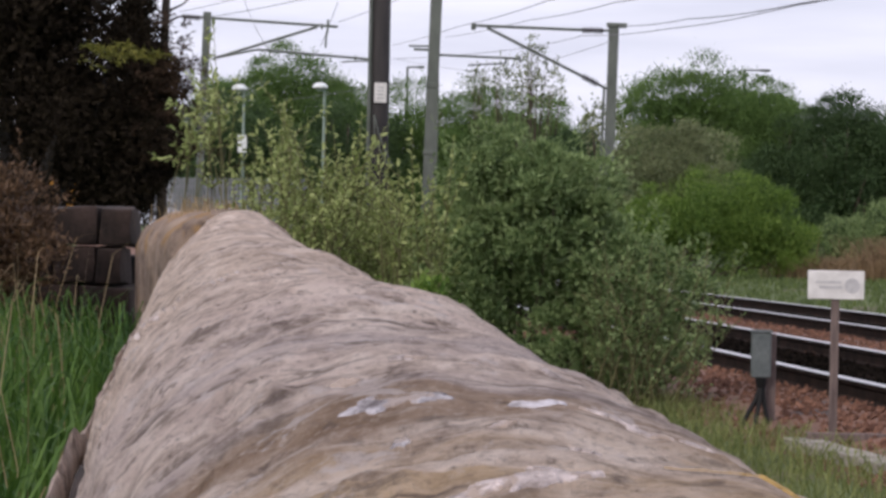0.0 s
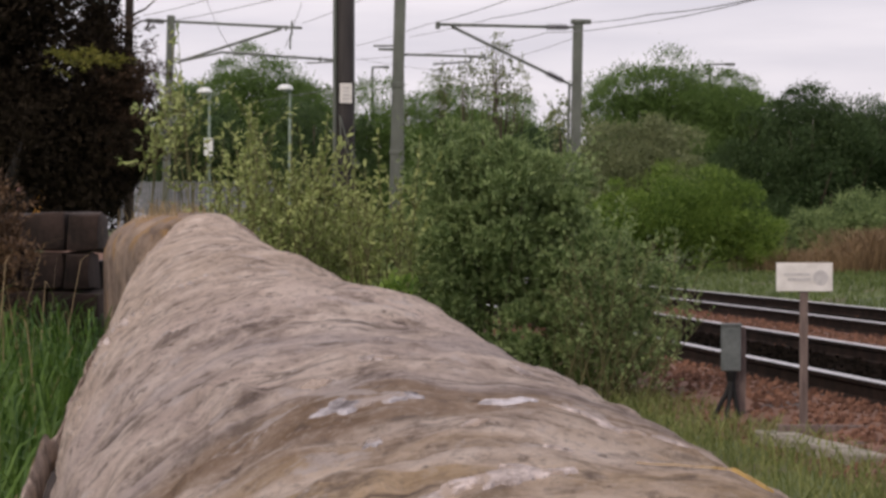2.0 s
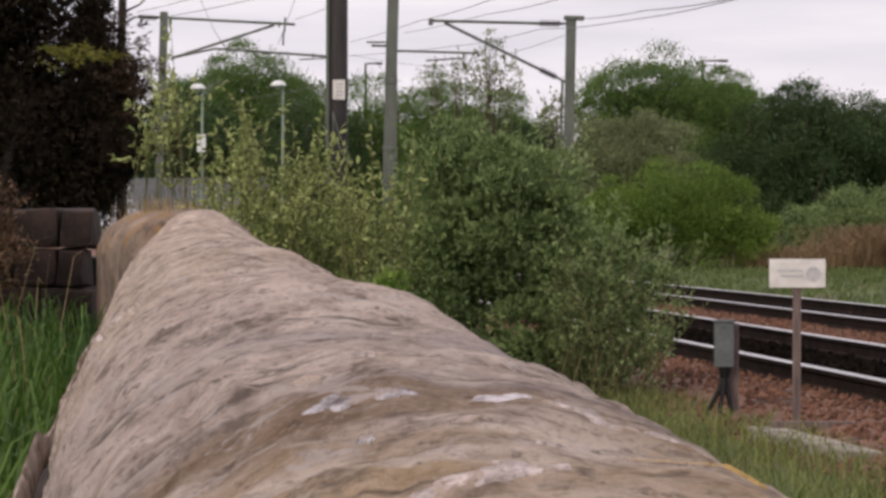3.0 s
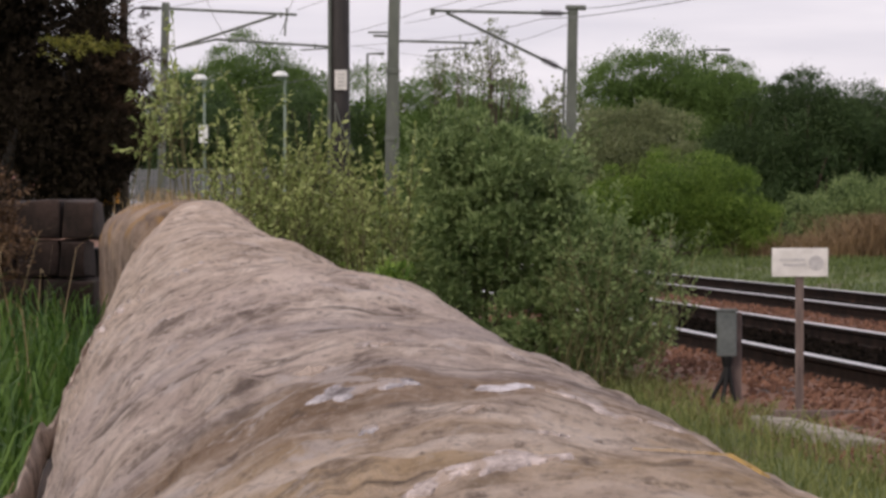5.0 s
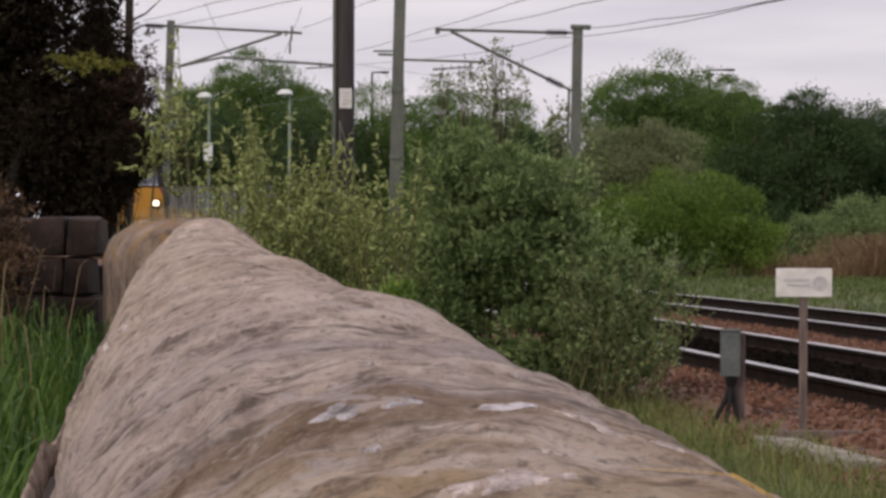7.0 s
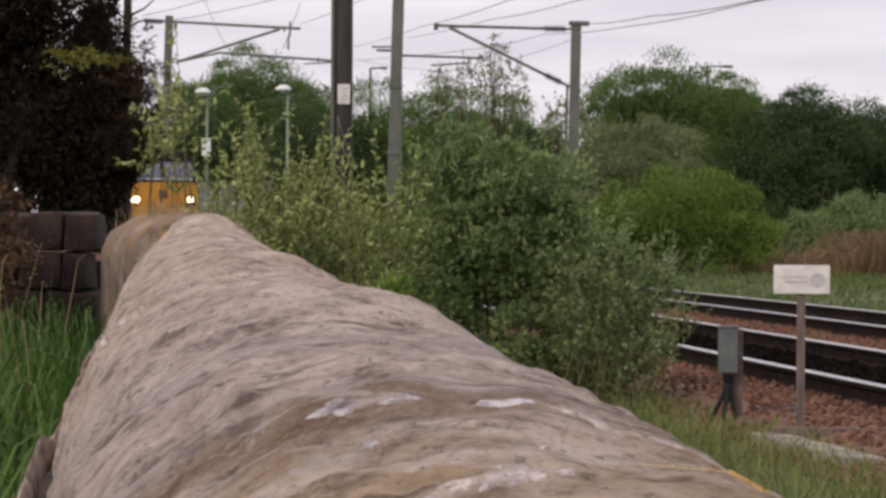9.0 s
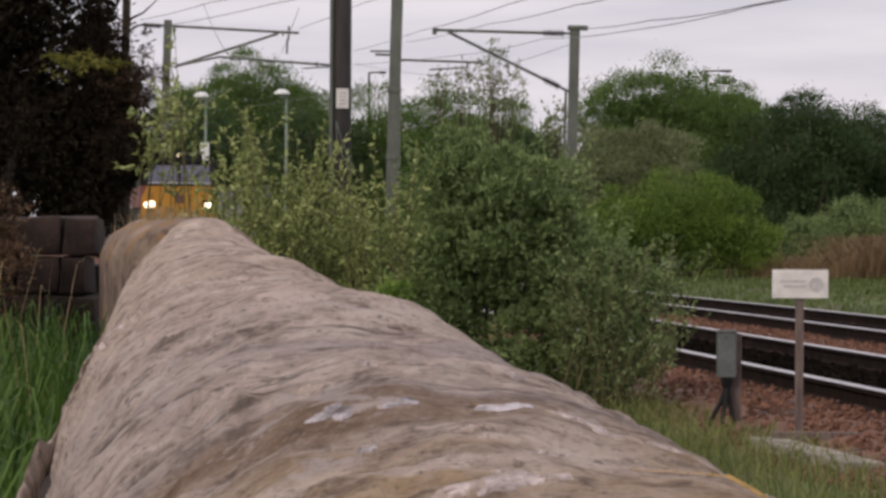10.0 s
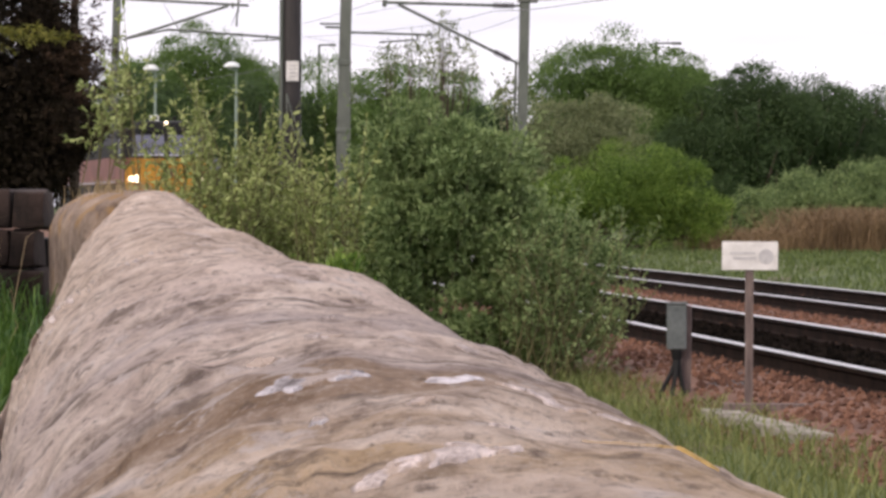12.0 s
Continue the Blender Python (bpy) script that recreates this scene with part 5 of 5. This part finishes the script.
# ---- the locomotive ----
def build_loco():
    """Front at y = 0 facing -y, rail heads at z = 0."""
    l = thing("diesel_locomotive", Matrix(), "freight diesel locomotive with yellow front and maroon sides", "locomotive")
    w = 1.33

    def prism(bm, prof, x0, x1):
        a = [bm.verts.new((x0, y, z)) for y, z in prof]
        b = [bm.verts.new((x1, y, z)) for y, z in prof]
        n = len(prof)
        for i in range(n):
            bm.faces.new((a[i], a[(i + 1) % n], b[(i + 1) % n], b[i]))
        bm.faces.new(a[::-1])
        bm.faces.new(b)
        bmesh.ops.recalc_face_normals(bm, faces=bm.faces)
        return bm

    bm = prism(bmesh.new(), [(0.06, 1.95), (0.06, 2.72), (2.4, 2.72), (2.4, 1.95)], -w, w)
    bmesh.ops.bevel(bm, geom=bm.edges[:], offset=0.04, segments=2, affect="EDGES")
    part("cab", bm, M_RED, l, "maroon lower cab sides")
    bm = prism(bmesh.new(), [(0.07, 2.722), (0.55, 3.62), (2.398, 3.62), (2.398, 2.722)], 0.01 - w, w - 0.01)
    bmesh.ops.bevel(bm, geom=bm.edges[:], offset=0.05, segments=2, affect="EDGES")
    part("upper_cab", bm, M_DARK, l, "black upper cab round the windscreens")
    bm = bmesh.new()
    prof = [(-w + 0.02, 1.2), (-w + 0.02, 2.3), (-w + 0.22, 2.70), (w - 0.22, 2.70), (w - 0.02, 2.3), (w - 0.02, 1.2)]
    a = [bm.verts.new((x, -0.02, z)) for x, z in prof]
    b = [bm.verts.new((x, 0.055, z)) for x, z in prof]
    for i in range(6):
        bm.faces.new((a[i], a[(i + 1) % 6], b[(i + 1) % 6], b[i]))
    bm.faces.new(a[::-1])
    bm.faces.new(b)
    bmesh.ops.recalc_face_normals(bm, faces=bm.faces)
    bmesh.ops.bevel(bm, geom=bm.edges[:], offset=0.025, segments=2, affect="EDGES")
    fp = part("front_panel", bm, M_YELLOW, l, "yellow warning panel")
    part("emblem", box(bmesh.new(), (-0.16, -0.035, 2.12), (0.16, -0.021, 2.42), 0.01), M_RUST, fp)
    part("hand_rail", tube(bmesh.new(), (-0.8, -0.09, 1.55), (0.8, -0.09, 1.55), 0.02), M_YELLOW, fp)
    slope = math.degrees(math.atan2(0.49, 0.90))
    for sx in (-1, 1):
        g = part("windscreen", box(bmesh.new(), (-0.50, -0.015, 0.06), (0.50, 0.012, 0.74), 0.01), M_GLASS, l, "dark raked windscreen pane")
        g.matrix_basis = pose(sx * 0.57, 0.045, 2.78, -slope, 0, 0)
        s = part("sill", box(bmesh.new(), (-0.52, -0.03, 0.0), (0.52, 0.02, 0.055), 0.008), M_GREYTRIM, g)
        s = part("wiper", tube(bmesh.new(), (sx * -0.1, -0.03, 0.06), (sx * 0.2, -0.03, 0.55), 0.012), M_DARK, g)
        c = part("lamp_cluster", box(bmesh.new(), (sx * 0.975 - 0.19, -0.06, 1.86), (sx * 0.975 + 0.19, -0.015, 2.24), 0.02), M_DARK if sx > 0 else M_YELLOW, l, "black lamp housing" if sx > 0 else "yellow lamp housing")
        part("headlamp", tube(bmesh.new(), (sx * 0.975, -0.085, 2.08), (sx * 0.975, -0.055, 2.08), 0.125, 0.125, 16), M_HEAD, c, "lit warm headlamp")
        if sx < 0:
            # second glowing disc, added to spread the left headlamp as its glare does
            part("headlamp_bloom", tube(bmesh.new(), (sx * 0.975 - 0.17, -0.085, 2.06), (sx * 0.975 - 0.17, -0.055, 2.06), 0.10, 0.10, 16), M_HEAD, c, "added glowing disc for the bloom of the left headlamp")
        part("tail_lamp", tube(bmesh.new(), (sx * 0.975, -0.075, 1.92), (sx * 0.975, -0.055, 1.92), 0.045, 0.045, 12), M_RUST, c)
        bf = part("buffer", tube(bmesh.new(), (sx * 0.87, -0.55, 1.05), (sx * 0.87, 0.0, 1.05), 0.09, 0.11, 14), M_DARK, l)
        part("buffer_head", tube(bmesh.new(), (sx * 0.87, -0.60, 1.05), (sx * 0.87, -0.55, 1.05), 0.24, 0.22, 18), M_DARK, bf)
        part("cab_window", box(bmesh.new(), (sx * w - 0.012, 0.9, 2.7), (sx * w + 0.014, 1.6, 3.3), 0.02), M_GLASS, l)
        part("side_stripe", box(bmesh.new(), (sx * w - 0.012, 2.45, 1.98), (sx * w + 0.01, 20.3, 2.03)), M_GREYTRIM, l)
    part("pillar", box(bmesh.new(), (-0.06, -0.02, 0), (0.06, 0.03, 0.9), 0.01), M_DARK, l).matrix_basis = pose(0, 0.03, 2.74, -slope, 0, 0)
    bm = prism(bmesh.new(), [(0.42, 3.50), (0.48, 3.82), (1.1, 3.90), (2.4, 3.92), (2.4, 3.5)], -0.85, 0.85)
    bmesh.ops.bevel(bm, geom=bm.edges[:], offset=0.05, segments=2, affect="EDGES")
    rf = part("cab_roof", bm, M_DARK, l, "black cab roof dome")
    part("top_headlamp", tube(bmesh.new(), (0, 0.40, 3.80), (0, 0.46, 3.80), 0.06, 0.06, 14), M_HEAD, rf, "lit top headlamp")
    for x in (-0.3, 0.3):
        part("horn", tube(bmesh.new(), (x, 0.7, 3.97), (x, 1.1, 3.97), 0.07, 0.03, 10), M_DARK, rf)
    bm = prism(bmesh.new(), [(2.4, 1.95), (2.4, 2.78), (20.4, 2.78), (20.4, 1.95)], -w, w)
    part("body_side", bm, M_RED, l, "faded maroon body side")
    bm = bmesh.new()
    pr = [(-w, 2.78), (-w, 3.2), (-w * 0.85, 3.55), (-w * 0.5, 3.78), (0, 3.86), (w * 0.5, 3.78), (w * 0.85, 3.55), (w, 3.2), (w, 2.78)]
    a = [bm.verts.new((x, 2.4, z)) for x, z in pr]
    b = [bm.verts.new((x, 20.4, z)) for x, z in pr]
    for i in range(len(pr)):
        bm.faces.new((a[i], a[(i + 1) % len(pr)], b[(i + 1) % len(pr)], b[i]))
    bm.faces.new(a[::-1])
    bm.faces.new(b)
    bmesh.ops.recalc_face_normals(bm, faces=bm.faces)
    part("roof", bm, M_DARK, l, "sooty black body roof")
    part("underframe", box(bmesh.new(), (-1.25, 0.062, 0.85), (1.25, 20.38, 1.945), 0.03), M_DARK, l)
    part("fuel_tank", box(bmesh.new(), (-1.2, 8.0, 0.35), (1.2, 12.4, 0.85), 0.08), M_DARK, l)
    part("plough", box(bmesh.new(), (-1.2, -0.25, 0.18), (1.2, -0.15, 0.75), 0.02), M_DARK, l)
    part("coupling", tube(bmesh.new(), (0, -0.35, 0.95), (0, 0.0, 0.95), 0.06), M_DARK, l)
    for y0 in (2.2, 14.0):
        bg = part("bogie", box(bmesh.new(), (-1.1, y0, 0.42), (1.1, y0 + 4.4, 0.84), 0.04), M_DARK, l)
        for k in range(3):
            for sx in (-1, 1):
                part("wheel", tube(bmesh.new(), (sx * 0.70, y0 + 0.5 + 1.7 * k, 0.53), (sx * 0.82, y0 + 0.5 + 1.7 * k, 0.53), 0.53, 0.53, 24), M_RAIL, bg)
    return l


loco = build_loco()


def motions():
    """The locomotive rolls steadily down the near track towards the wall."""
    rows = []
    for k in range(0, 25):
        t = k * 0.5
        y = 116.5 - 4.93 * (t - 6.0)
        back = math.degrees(math.atan2(16.0, near_track(y + 18.0) - near_track(y + 2.0))) - 90
        rows.append((t, pose(near_track(y), y, track_z(y), 0, 0, back)))
    walk(loco, rows)


motions()
